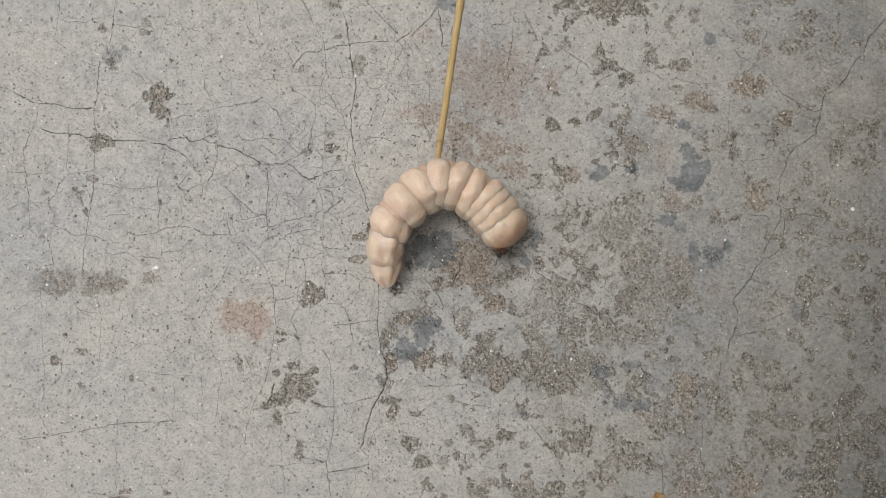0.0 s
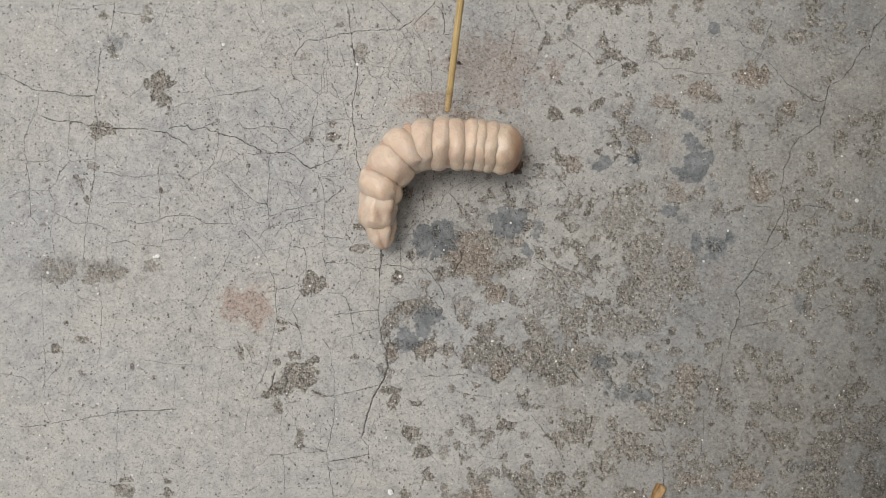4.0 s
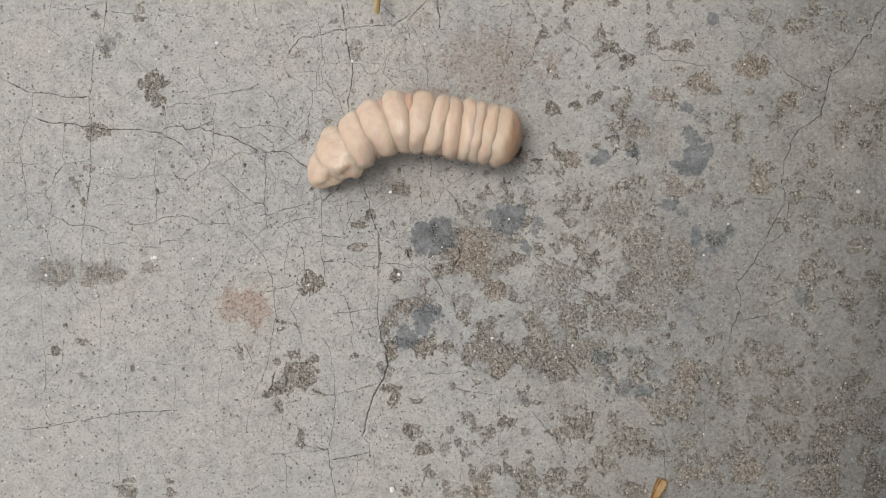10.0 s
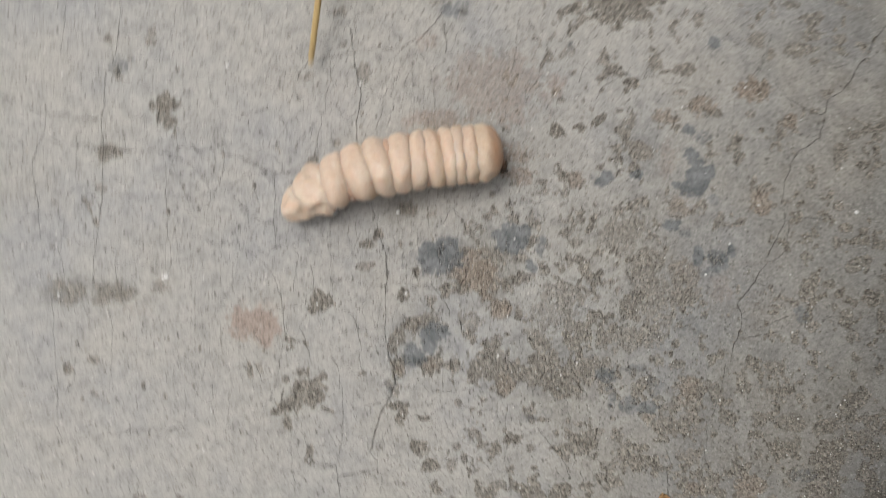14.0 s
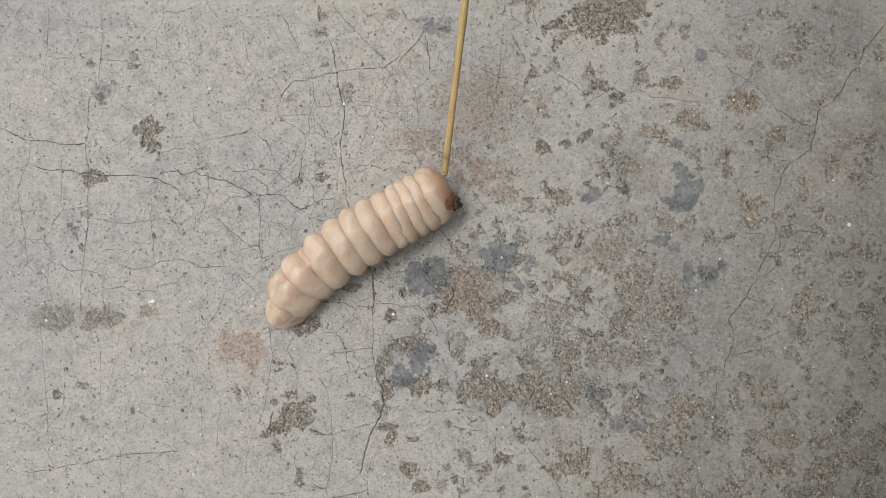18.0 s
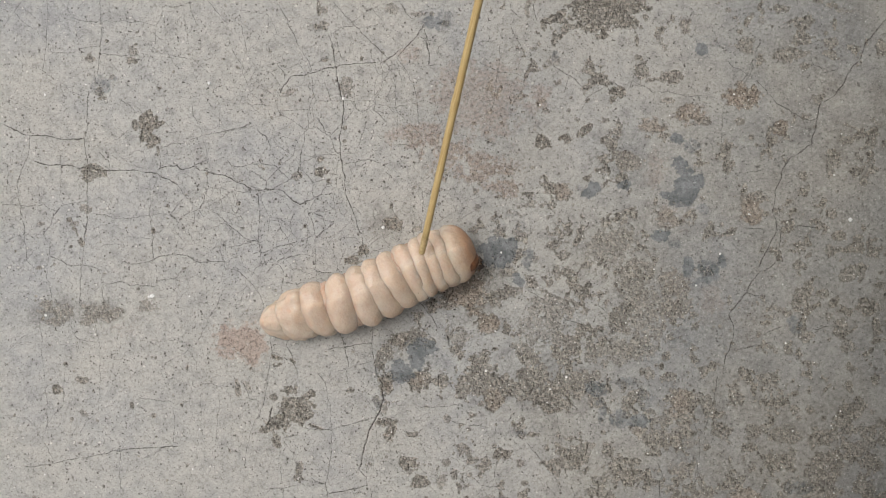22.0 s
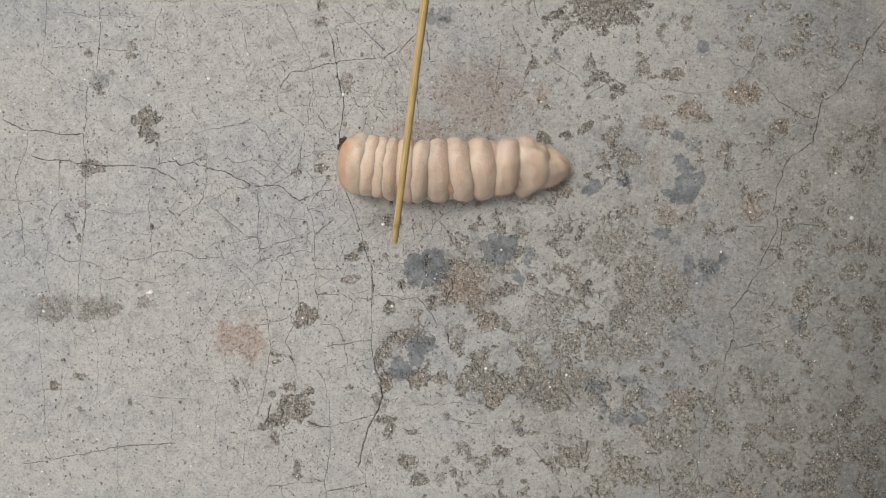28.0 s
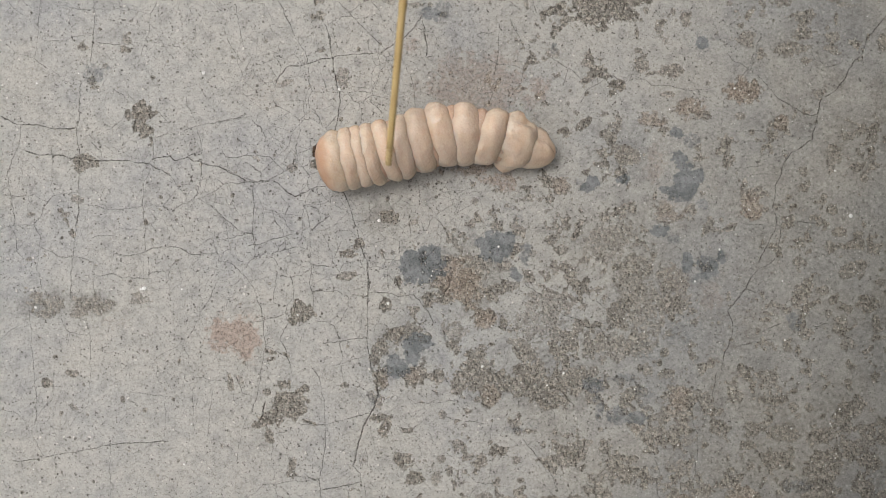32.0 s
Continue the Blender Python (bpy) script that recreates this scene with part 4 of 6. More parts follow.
crack(0.6, (690, 30), (694, 60), (690, 80), (680, 100), (677, 120)); crack(0.6, (665, 115), (685, 125), (697, 140))
crack(0.7, (718, 25), (730, 40), (740, 55), (748, 75), (754, 95), (757, 130), (755, 150)); crack(1.4, (772, -20), (775, 0), (778, 20), (777, 42))
crack(0.8, (777, 43), (787, 40)); crack(0.8, (418, 215), (450, 212), (470, 211), (495, 213), (505, 225), (520, 237))
crack(1.9, (427, 243), (440, 248), (455, 258), (475, 258), (500, 256), (510, 262), (525, 278), (540, 286), (552, 280), (575, 270), (600, 266))
crack(0.95, (465, 258), (466, 290), (465, 330), (463, 350), (467, 370), (468, 385)); crack(0.8, (412, 262), (425, 260), (440, 260), (455, 260))
crack(0.6, (420, 260), (430, 280), (425, 300)); crack(0.9, (622, 215), (640, 212), (665, 207), (685, 213)); crack(0.5, (640, 215), (660, 223))
crack(0.5, (565, 195), (590, 197), (610, 195)); crack(0.6, (413, 205), (420, 225), (427, 240)); crack(0.5, (580, 275), (585, 300)); crack(0.5, (600, 266), (603, 300))
crack(0.6, (448, 90), (470, 60), (475, 75), (505, 92)); crack(0.5, (400, 160), (410, 150), (455, 143))
crack(0.95, (390, 300), (405, 315), (425, 330), (445, 348), (462, 352)); crack(0.7, (400, 360), (425, 357), (450, 352))
crack(0.8, (455, 370), (480, 368), (500, 362), (520, 355), (535, 352)); crack(0.75, (463, 390), (480, 388), (500, 395), (505, 402))
crack(0.75, (467, 392), (455, 400), (450, 410)); crack(0.75, (400, 398), (420, 400), (435, 412), (443, 422))
crack(0.95, (443, 420), (455, 435), (462, 450), (470, 470), (477, 490), (480, 520), (482, 550)); crack(0.5, (440, 430), (430, 440), (415, 450))
crack(0.5, (455, 435), (475, 430), (490, 427)); crack(0.75, (505, 402), (508, 415), (505, 430), (500, 450), (498, 475)); crack(0.85, (505, 425), (530, 428), (550, 425))
crack(0.85, (530, 428), (535, 450), (535, 470)); crack(0.85, (535, 465), (525, 475), (520, 490), (523, 505)); crack(0.85, (455, 508), (480, 505), (500, 500), (525, 492))
crack(1.3, (482, 550), (490, 552), (500, 558), (520, 570), (528, 590)); crack(0.7, (482, 550), (478, 575), (473, 605))
crack(0.85, (528, 505), (515, 525), (508, 540), (520, 560)); crack(0.6, (390, 550), (410, 549), (430, 545))
crack(0.75, (500, 310), (505, 330), (515, 345), (520, 360), (522, 380), (527, 385)); crack(0.75, (515, 345), (525, 335), (522, 320), (530, 300))
crack(0.75, (497, 387), (515, 380), (545, 375), (560, 378)); crack(0.85, (565, 350), (566, 375), (565, 400), (566, 420)); crack(1, (565, 408), (590, 410), (600, 412))
crack(0.75, (600, 412), (608, 395), (613, 385), (620, 370)); crack(0.8, (555, 418), (566, 420), (563, 440), (571, 460), (568, 490))
crack(1.1, (572, 455), (590, 454), (612, 454)); crack(0.95, (615, 456), (632, 465), (630, 485), (622, 500), (610, 510)); crack(0.95, (636, 463), (650, 464), (668, 463))
crack(1.4, (665, 400), (667, 430), (668, 455), (668, 470), (665, 500), (664, 540), (666, 570), (670, 600)); crack(1.6, (667, 405), (669, 430), (670, 455))
crack(0.95, (670, 457), (690, 459), (710, 460), (720, 465), (735, 465), (748, 462), (760, 475), (775, 495), (785, 515))
crack(0.85, (575, 507), (590, 510), (605, 515), (612, 535), (617, 560), (620, 580)); crack(1.1, (585, 547), (600, 545), (620, 542), (640, 540), (665, 538))
crack(0.65, (600, 588), (630, 580), (660, 570), (680, 562)); crack(1, (570, 345), (585, 330), (600, 320)); crack(0.8, (555, 300), (565, 330), (568, 350))
crack(0.8, (580, 350), (600, 355)); crack(0.7, (650, 440), (668, 440)); crack(0.8, (692, 385), (697, 400), (695, 415))
crack(0.9, (473, 605), (468, 630), (462, 650), (455, 670)); crack(0.6, (433, 610), (440, 635), (455, 640))
crack(0.7, (460, 655), (445, 680), (438, 700), (437, 710), (430, 745), (427, 755))
crack(0.8, (565, 590), (575, 605), (580, 625), (585, 650), (588, 690), (587, 710), (585, 740), (580, 765), (575, 790), (575, 800))
crack(0.8, (615, 582), (617, 605), (625, 625)); crack(0.6, (500, 705), (530, 702)); crack(0.95, (540, 690), (565, 693), (590, 692), (610, 686), (640, 680), (655, 677))
crack(1.3, (668, 582), (676, 605)); crack(2.6, (676, 605), (682, 620), (682, 640), (675, 660), (665, 678), (655, 695))
crack(2.3, (655, 695), (650, 715), (645, 735), (638, 760), (635, 766)); crack(0.9, (660, 735), (652, 755), (648, 765))
crack(1.2, (635, 766), (648, 780), (648, 795), (630, 800), (600, 806), (575, 810)); crack(1.2, (575, 800), (578, 820), (582, 850), (590, 880), (598, 960))
crack(1, (550, 780), (562, 788), (575, 790)); crack(0.65, (575, 790), (540, 791), (500, 796), (475, 797)); crack(0.8, (520, 750), (525, 770), (530, 792))
crack(0.6, (500, 710), (515, 735), (520, 750)); crack(0.5, (495, 700), (490, 750), (497, 790), (500, 830), (500, 870))
crack(0.6, (475, 800), (460, 812), (445, 820), (432, 845)); crack(0.5, (400, 870), (430, 865), (450, 855)); crack(0.6, (623, 800), (628, 825), (625, 845), (610, 870))
crack(0.6, (668, 800), (685, 825), (700, 835)); crack(0.6, (720, 870), (728, 845)); crack(0.6, (660, 740), (662, 765)); crack(0.5, (655, 805), (655, 840))
crack(0.65, (750, 655), (780, 655), (825, 652), (825, 635)); crack(0.75, (740, 680), (755, 680), (765, 672)); crack(1, (720, 700), (735, 710), (750, 697))
crack(0.65, (908, -20), (905, 40), (900, 60), (895, 90), (890, 120)); crack(0.6, (870, 40), (900, 55), (920, 58), (945, 65))
crack(0.5, (855, 103), (875, 110), (895, 105)); crack(0.6, (925, 115), (945, 90), (950, 60)); crack(0.85, (1000, 48), (1020, 60), (1040, 75), (1050, 85))
crack(0.75, (1027, 70), (1018, 95)); crack(0.85, (1060, 50), (1083, 52), (1085, 70), (1110, 83), (1130, 95)); crack(0.85, (1135, 92), (1142, 80), (1148, 55))
crack(0.85, (1140, 78), (1165, 90), (1175, 98), (1200, 99)); crack(0.75, (1200, 99), (1240, 108), (1280, 107))
crack(0.95, (1050, 125), (1060, 108), (1075, 98), (1090, 88))
crack(1.3, (1590, -20), (1555, 20), (1545, 45), (1530, 65), (1520, 80), (1510, 98), (1500, 112), (1473, 128))
crack(1.5, (1473, 128), (1466, 150), (1460, 180), (1455, 200), (1445, 208), (1420, 222), (1405, 240), (1400, 262), (1390, 280), (1387, 300))
crack(1.3, (1387, 300), (1385, 320), (1392, 340), (1388, 358), (1378, 380), (1365, 400), (1360, 415))
crack(1.3, (1392, 340), (1398, 365), (1393, 395), (1385, 412), (1362, 425), (1345, 440), (1335, 460), (1320, 480), (1303, 500))
crack(0.9, (1369, 15), (1358, 40), (1348, 65), (1340, 78), (1325, 95)); crack(0.9, (1310, 48), (1325, 60), (1345, 72))
crack(1.05, (1360, 85), (1380, 105), (1395, 125), (1420, 140), (1440, 152), (1455, 157), (1468, 152)); crack(0.8, (1460, 55), (1475, 65), (1480, 72), (1500, 68))
crack(0.5, (1300, 130), (1298, 165), (1295, 195)); crack(0.6, (1335, 185), (1355, 180), (1375, 185)); crack(0.9, (1345, 245), (1365, 243))
crack(1.2, (1303, 500), (1310, 515), (1310, 540), (1303, 555), (1297, 575), (1290, 600)); crack(1, (1280, 610), (1276, 635), (1265, 680), (1258, 700))
crack(0.8, (1240, 700), (1247, 720), (1245, 760), (1240, 795), (1225, 815), (1210, 835)); crack(0.5, (1310, 528), (1345, 530))
crack(0.8, (1355, 540), (1375, 530), (1395, 523)); crack(1.1, (1315, 563), (1345, 557), (1380, 550)); crack(0.8, (1450, 530), (1460, 527), (1478, 523))
crack(0.8, (1345, 345), (1370, 349)); crack(0.8, (1425, 343), (1440, 345), (1465, 347)); crack(0.8, (1335, 460), (1350, 467), (1368, 468))
crack(0.7, (1172, 760), (1178, 785), (1173, 800)); crack(1.3, (1173, 800), (1176, 830), (1175, 860), (1180, 882), (1185, 920))
crack(0.9, (948, 448), (965, 460), (985, 470), (1000, 495))
crack(1.2, (1000, 495), (1020, 505), (1040, 510), (1050, 523), (1062, 526), (1075, 524), (1085, 540), (1098, 552)); crack(0.9, (983, 520), (982, 535), (965, 545))
crack(0.7, (780, 320), (800, 340), (812, 358), (820, 370)); crack(0.8, (1075, 460), (1073, 478), (1085, 490)); crack(1.3, (1155, 425), (1165, 432))
crack(0.9, (805, 682), (830, 687), (850, 691), (875, 692)); crack(0.7, (883, 695), (882, 730), (884, 760), (877, 790))
crack(0.9, (838, 780), (855, 798), (865, 800), (890, 801)); crack(0.6, (855, 805), (840, 825)); crack(0.7, (940, 725), (960, 750), (980, 770), (990, 790), (1000, 815))
crack(0.6, (985, 660), (995, 680), (1000, 720)); crack(0.8, (1010, 640), (1030, 665)); crack(3, (812, 432), (812, 447), (806, 458), (800, 466))
crack(2.6, (800, 528), (802, 545)); crack(2.4, (480, 652), (476, 672), (470, 684)); crack(2.6, (255, 147), (256, 156), (253, 164)); crack(2.4, (720, 438), (721, 448))
crack(2.4, (1046, 730), (1045, 748)); crack(2.2, (782, 600), (782, 616)); crack(2, (538, 472), (536, 490))
crack(0.7, (0, -39), (27, -75), (43, -97)); crack(0.6, (27, -75), (42, -58), (58, -47)); crack(0.75, (88, -95), (86, -34), (84, -4), (76, 27))
crack(0.65, (87, -3), (113, 0), (134, 0), (150, -8), (184, -8)); crack(0.95, (186, -93), (185, -52), (183, 4), (177, 40)); crack(0.7, (186, 4), (222, 8), (247, 6))
crack(0.5, (263, 1), (289, 5), (340, 16)); crack(0.7, (120, -64), (156, -56), (187, -54), (233, -54), (285, -44))
crack(0.7, (296, -90), (301, -79), (295, -59), (287, -44), (282, -8), (267, 27)); crack(1, (301, -79), (321, -77), (337, -80), (352, -83))
crack(0.9, (378, -87), (393, -72), (413, -48)); crack(0.6, (347, -78), (362, -42)); crack(0.6, (434, -70), (465, -62), (490, -56), (490, -38))
crack(0.9, (506, -79), (521, -53), (531, -32), (545, 4)); crack(0.6, (439, -55), (445, -14), (451, 17)); crack(0.5, (490, -28), (515, -14), (535, -17))
crack(0.8, (597, -20), (606, 5), (608, 31)); crack(1.2, (720, 24), (733, 14), (749, -1), (759, -16), (770, -31))
crack(0.8, (608, -76), (623, -60), (638, -44), (658, -19), (678, 2), (703, 23)); crack(0.6, (638, -39), (669, -57), (689, -70))
crack(0.5, (674, -69), (694, -43), (703, -12)); crack(0.9, (607, -20), (622, -30), (643, -34), (653, -29)); crack(0.8, (612, -10), (616, 11), (621, 21))
crack(0.9, (730, -72), (738, -52), (750, -43), (765, -56)); crack(1.2, (759, -16), (771, -3), (776, 15)); crack(0.8, (771, -3), (795, 0))
crack(0.9, (794, 26), (797, 8), (810, 1)); crack(0.7, (927, -21), (936, -1), (943, 15), (949, 30)); crack(0.9, (923, -67), (927, -54), (937, -46))
crack(1, (968, -61), (972, -35)); crack(1, (1023, -54), (1008, -44), (987, -35)); crack(0.9, (901, -2), (870, 2)); crack(0.7, (1362, 41), (1352, 71), (1341, 86))

crazed = np.clip(0.9 * np.exp(-((PU - 600) / 210) ** 2 - ((PV - 230) / 300) ** 2) + 0.35 - step01(PU, 850, 1250) * 0.3, 0.05, 1.25)
worn_deep = deep * (0.55 + 0.9 * RUFF)
relief = (fbm(PU / 160, PV / 160, 3, 21) - 0.5) * 0.0022 + (RUFF - 0.5) * 0.00025 - worn_deep
relief -= np.where((apart < 1.8) & (gape > 2.1), (1.8 - apart) / 1.8 * 0.0005, 0)
gritty = np.random.RandomState(9).rand(*PU.shape)
relief += np.clip(worn, 0, 1) * (gritty - 0.5) * 0.00034
near_field = (np.abs(GX) < 0.24) & (GY > -0.19) & (GY < 0.165)
relief = np.where(near_field, relief, 0)
for fld in (worn, algae, rust, crazed, soil_shade):
    fld[~near_field] = 0.3
apart[~near_field] = 40


def ground_sheet():
    n, k = GX.shape
    verts = np.stack([GX, GY, relief], -1).reshape(-1, 3)
    idx = np.arange(n * k).reshape(n, k)
    quads = np.stack([idx[:-1, :-1], idx[1:, :-1], idx[1:, 1:], idx[:-1, 1:]], -1).reshape(-1, 4)
    me = bpy.data.meshes.new("ground")
    me.vertices.add(len(verts))
    me.vertices.foreach_set("co", verts.astype(np.float32).ravel())
    me.loops.add(quads.size)
    me.loops.foreach_set("vertex_index", quads.astype(np.int32).ravel())
    me.polygons.add(len(quads))
    me.polygons.foreach_set("loop_start", np.arange(0, quads.size, 4, dtype=np.int32))
    me.polygons.foreach_set("use_smooth", np.ones(len(quads), bool))
    me.update(calc_edges=True)
    for name, values in (("worn", worn), ("algae", algae), ("rust", rust), ("side", side), ("apart", apart), ("gape", gape), ("crazed", crazed), ("soil_shade", soil_shade)):
        a = me.attributes.new(name, "FLOAT", "POINT")
        a.data.foreach_set("value", values.astype(np.float32).ravel())
    me.materials.append(CONCRETE)
    return tagged(new("ground", me), "weathered grey concrete slab with hair cracks and flaked stains", "ground", kind="structure")


ground_sheet()


def height_at(x, y):
    i, j = np.searchsorted(gx, x), np.searchsorted(gy, y)
    return float(relief[min(i, len(gx) - 1), min(j, len(gy) - 1)])


# ---- helpers for things ----
def link(name, bm, material, parent=None, label="", smooth=True):
    me = bpy.data.meshes.new(name)
    bm.normal_update()
    bm.to_mesh(me)
    bm.free()
    if smooth:
        me.polygons.foreach_set("use_smooth", np.ones(len(me.polygons), bool))
    me.materials.append(material)
    ob = new(name, me)
    ob.parent = parent
    if label:
        tagged(ob, label)
    return ob


def part(name, bm, material, parent, label=""):
    return link(name, bm, material, parent, label)


def lathe(profile, sides, shape=None):
    """A body of revolution round x from (x, r) pairs; shape(x, angle, r) may bend the radius."""
    bm = bmesh.new()
    rings = []
    for x, r in profile:
        ring = []
        for k in range(sides):
            a = 2 * math.pi * k / sides
            rr = shape(x, a, r) if shape else r
            ring.append(bm.verts.new((x, rr * math.cos(a), rr * math.sin(a))))
        rings.append(ring)
    for a, b in zip(rings[:-1], rings[1:]):
        for k in range(sides):
            bm.faces.new((a[k], a[(k + 1) % sides], b[(k + 1) % sides], b[k]))
    bm.faces.new(rings[0][::-1])
    bm.faces.new(rings[-1])
    bmesh.ops.recalc_face_normals(bm, faces=bm.faces)
    return bm


# ---- an unseen wall, added to shade the slab's east side ----
def shade_wall_east():
    """A low wall added out of view; its thick coping overhangs the slab and shades its edge."""
    bm = bmesh.new()
    outline = [(0.25, -0.02), (0.25, 0.255), (0.101, 0.255), (0.092, 0.265), (0.092, 0.32), (0.101, 0.33), (0.60, 0.33), (0.60, -0.02)]
    rows = []
    for y in (-1.6, -1.0, -0.5, -0.25, -0.12, 0.0, 0.12, 0.25, 0.5, 1.0, 1.6):
        # the added wall is skewed so that it shades the south-east more
        rows.append([bm.verts.new((x + 0.24 * y, y, z)) for x, z in outline])
    n = len(outline)
    for p, q in zip(rows[:-1], rows[1:]):
        for i in range(n):
            bm.faces.new((p[i], p[(i + 1) % n], q[(i + 1) % n], q[i]))
    bm.faces.new(rows[0])
    bm.faces.new(rows[-1][::-1])
    bmesh.ops.recalc_face_normals(bm, faces=bm.faces)
    tagged(link("shade_wall_east", bm, RENDER, smooth=False), "unseen dark low wall with an overhanging coping, added to shade the slab", "wall", kind="structure")


shade_wall_east()


# ---- loose grains, chips and a dead leaf ----
def sand():
    rng = np.random.RandomState(31)
    base = np.array([(1, 0, 0), (-1, 0, 0), (0, 1, 0), (0, -1, 0), (0, 0, 1), (0, 0, -0.6)], float)
    tri = np.array([(0, 2, 4), (2, 1, 4), (1, 3, 4), (3, 0, 4), (2, 0, 5), (1, 2, 5), (3, 1, 5), (0, 3, 5)])
    verts, faces, n = [], [], 0
    i0, i1 = np.searchsorted(gx, [-0.2, 0.2])
    j0, j1 = np.searchsorted(gy, [-0.148, 0.125])
    made = 0
    while made < 20000:
        i, j = rng.randint(i0, i1), rng.randint(j0, j1)
        if rng.rand() > 0.05 + 0.95 * worn[i, j] ** 2 + 0.16 * soil_shade[i, j]:
            continue
        s = 0.00042 * (0.26 + 0.27 * worn[i, j]) * np.exp(np.clip(rng.randn() * 0.5, -1.0, 0.75))
        a = rng.rand() * 6.28
        c = base * (s * rng.uniform(0.6, 1.4, 3)) * rng.uniform(0.75, 1.2, (6, 1))
        x = c[:, 0] * math.cos(a) - c[:, 1] * math.sin(a)
        y = c[:, 0] * math.sin(a) + c[:, 1] * math.cos(a)
        verts.append(np.stack([x + gx[i], y + gy[j], c[:, 2] + relief[i, j] + s * 0.3], -1))
        faces.append(tri + n)
        n += 6
        made += 1
    me = bpy.data.meshes.new("sand_grains")
    me.from_pydata(np.concatenate(verts).tolist(), [], np.concatenate(faces).tolist())
    me.materials.append(GRAIN)
    tagged(new("sand_grains", me), "loose sand grains and grit in the flaked patches", "sand", kind="stuff")


sand()


def stone_chip(u, v, size, turn, seed):
    rng = random.Random(seed)
    bm = bmesh.new()
    bmesh.ops.create_icosphere(bm, subdivisions=1, radius=size)
    for w in bm.verts:
        w.co *= rng.uniform(0.72, 1.15)
        w.co.z *= 0.6
    ob = link("stone_chip", bm, CHIP, smooth=False)
    x, y = at(u, v)
    ob.matrix_basis = pose(x, y, height_at(x, y) + size * 0.32, 0, 0, turn)
    tagged(ob, "small angular white stone chip lying on the concrete", "stone chip", "white stone chips")


for k, (u, v, s) in enumerate(((1520, 335, 4.5), (380, 63, 4), (268, 445, 5), (80, 76, 2.6), (702, 478, 3.2), (688, 330, 3.6), (900, 380, 2.4), (72, 476, 3.4),
                               (335, 447, 2), (334, 760, 2.4), (348, 688, 2.2), (1137, 636, 2), (1270, 674, 2.2), (622, 97, 3.2), (780, 430, 2), (688, 862, 6), (1402, 552, 2.4), (1246, 446, 2.6), (155, 59, 2), (62, 766, 2), (1320, 107, 2.4), (1494, 255, 2.4), (1290, 391, 2.6),
                               (1400, 448, 2), (1480, 701, 2.2), (1497, 676, 2.2), (1412, 709, 2.2), (541, 496, 2.4), (868, 592, 3.2), (1012, 606, 3), (262, 446, 3))):
    stone_chip(u, v, s * U, 37 * k, k)


def dead_leaf():
    """A curled, dry, pointed leaf: blade in two raised halves, midrib, stalk."""
    x, y = at(1150, 877)
    leaf = new("dead_leaf")
    leaf.matrix_basis = pose(x, y, height_at(x, y) + 0.0012, 0, 0, 64)
    tagged(leaf, "curled dry orange-brown dead leaf lying on the concrete", "leaf")

    def half(s):
        bm = bmesh.new()
        rows = []
        n, k = 14, 6
        for i in range(n + 1):
            f = i / n
            wide = 0.0025 * (0.22 + 1.1 * f ** 1.3) * (1 - max(0.0, f - 0.9) * 3.2)
            row = []
            for j in range(k + 1):
                g = j / k
                lift = 0.0026 * g * g + 0.0003 * math.sin(9 * f + 4 * g)
                row.append(bm.verts.new((-0.010 + 0.019 * f, s * wide * g * (0.75 if s > 0 else 1.0), lift + 0.0007 * math.sin(3 * f))))
            rows.append(row)
        for a, b in zip(rows[:-1], rows[1:]):
            for j in range(k):
                bm.faces.new((a[j], a[j + 1], b[j + 1], b[j]))
        bmesh.ops.solidify(bm, geom=bm.faces[:], thickness=0.00012)
        return bm

    part("blade", half(1), LEAF, leaf)
    part("blade", half(-1), LEAF, leaf, "darker rolled-up half of the leaf blade")
    rib = lathe([(-0.0135 + 0.0225 * k / 12, 0.00042 * (1.05 - k / 12)) for k in range(13)], 8)
    for w in rib.verts:
        w.co.z += 0.0007 * math.sin(3 * (w.co.x + 0.010) / 0.019)
    part("midrib", rib, LEAF_RIB, leaf)


dead_leaf()


# ---- the skewer ----
def skewer():
    """A thin bamboo stick, 24 cm, its tip at the origin, running along +x."""
    stick = new("bamboo_skewer")
    tagged(stick, "thin yellow bamboo skewer with a blunt worn tip", "skewer")
    prof = [(0.0070 + 0.2330 * k / 60, 0.00128) for k in range(61)]
    bumps = ((0.062, 0.00022), (0.145, 0.0002))

    def shape(x, a, r):
        r += sum(h * math.exp(-((x - c) / 0.0016) ** 2) for c, h in bumps)
        grow = 1 + min(x, 0.12) * 1.3
        return r * grow * (1 + 0.035 * math.sin(3 * a + 20 * x))

    shaft = lathe(prof, 16, shape)
    tip = lathe([(0.0, 0.0007), (0.0002, 0.00098), (0.0006, 0.0011), (0.002, 0.00117), (0.0045, 0.00122), (0.0070, 0.00127), (0.0072, 0.00124)], 16, lambda x, a, r: r * (1 + 0.05 * math.sin(2 * a + 1)))
    for bm in (shaft, tip):
        for w in bm.verts:
            w.co.z += 0.0006 * math.sin(w.co.x * 14)
            w.co.y += 0.0003 * math.sin(w.co.x * 22)
    part("shaft", shaft, BAMBOO, stick)
    part("tip", tip, BAMBOO_TIP, stick, "greyish worn wooden tip")
    return stick


SKEWER = skewer()

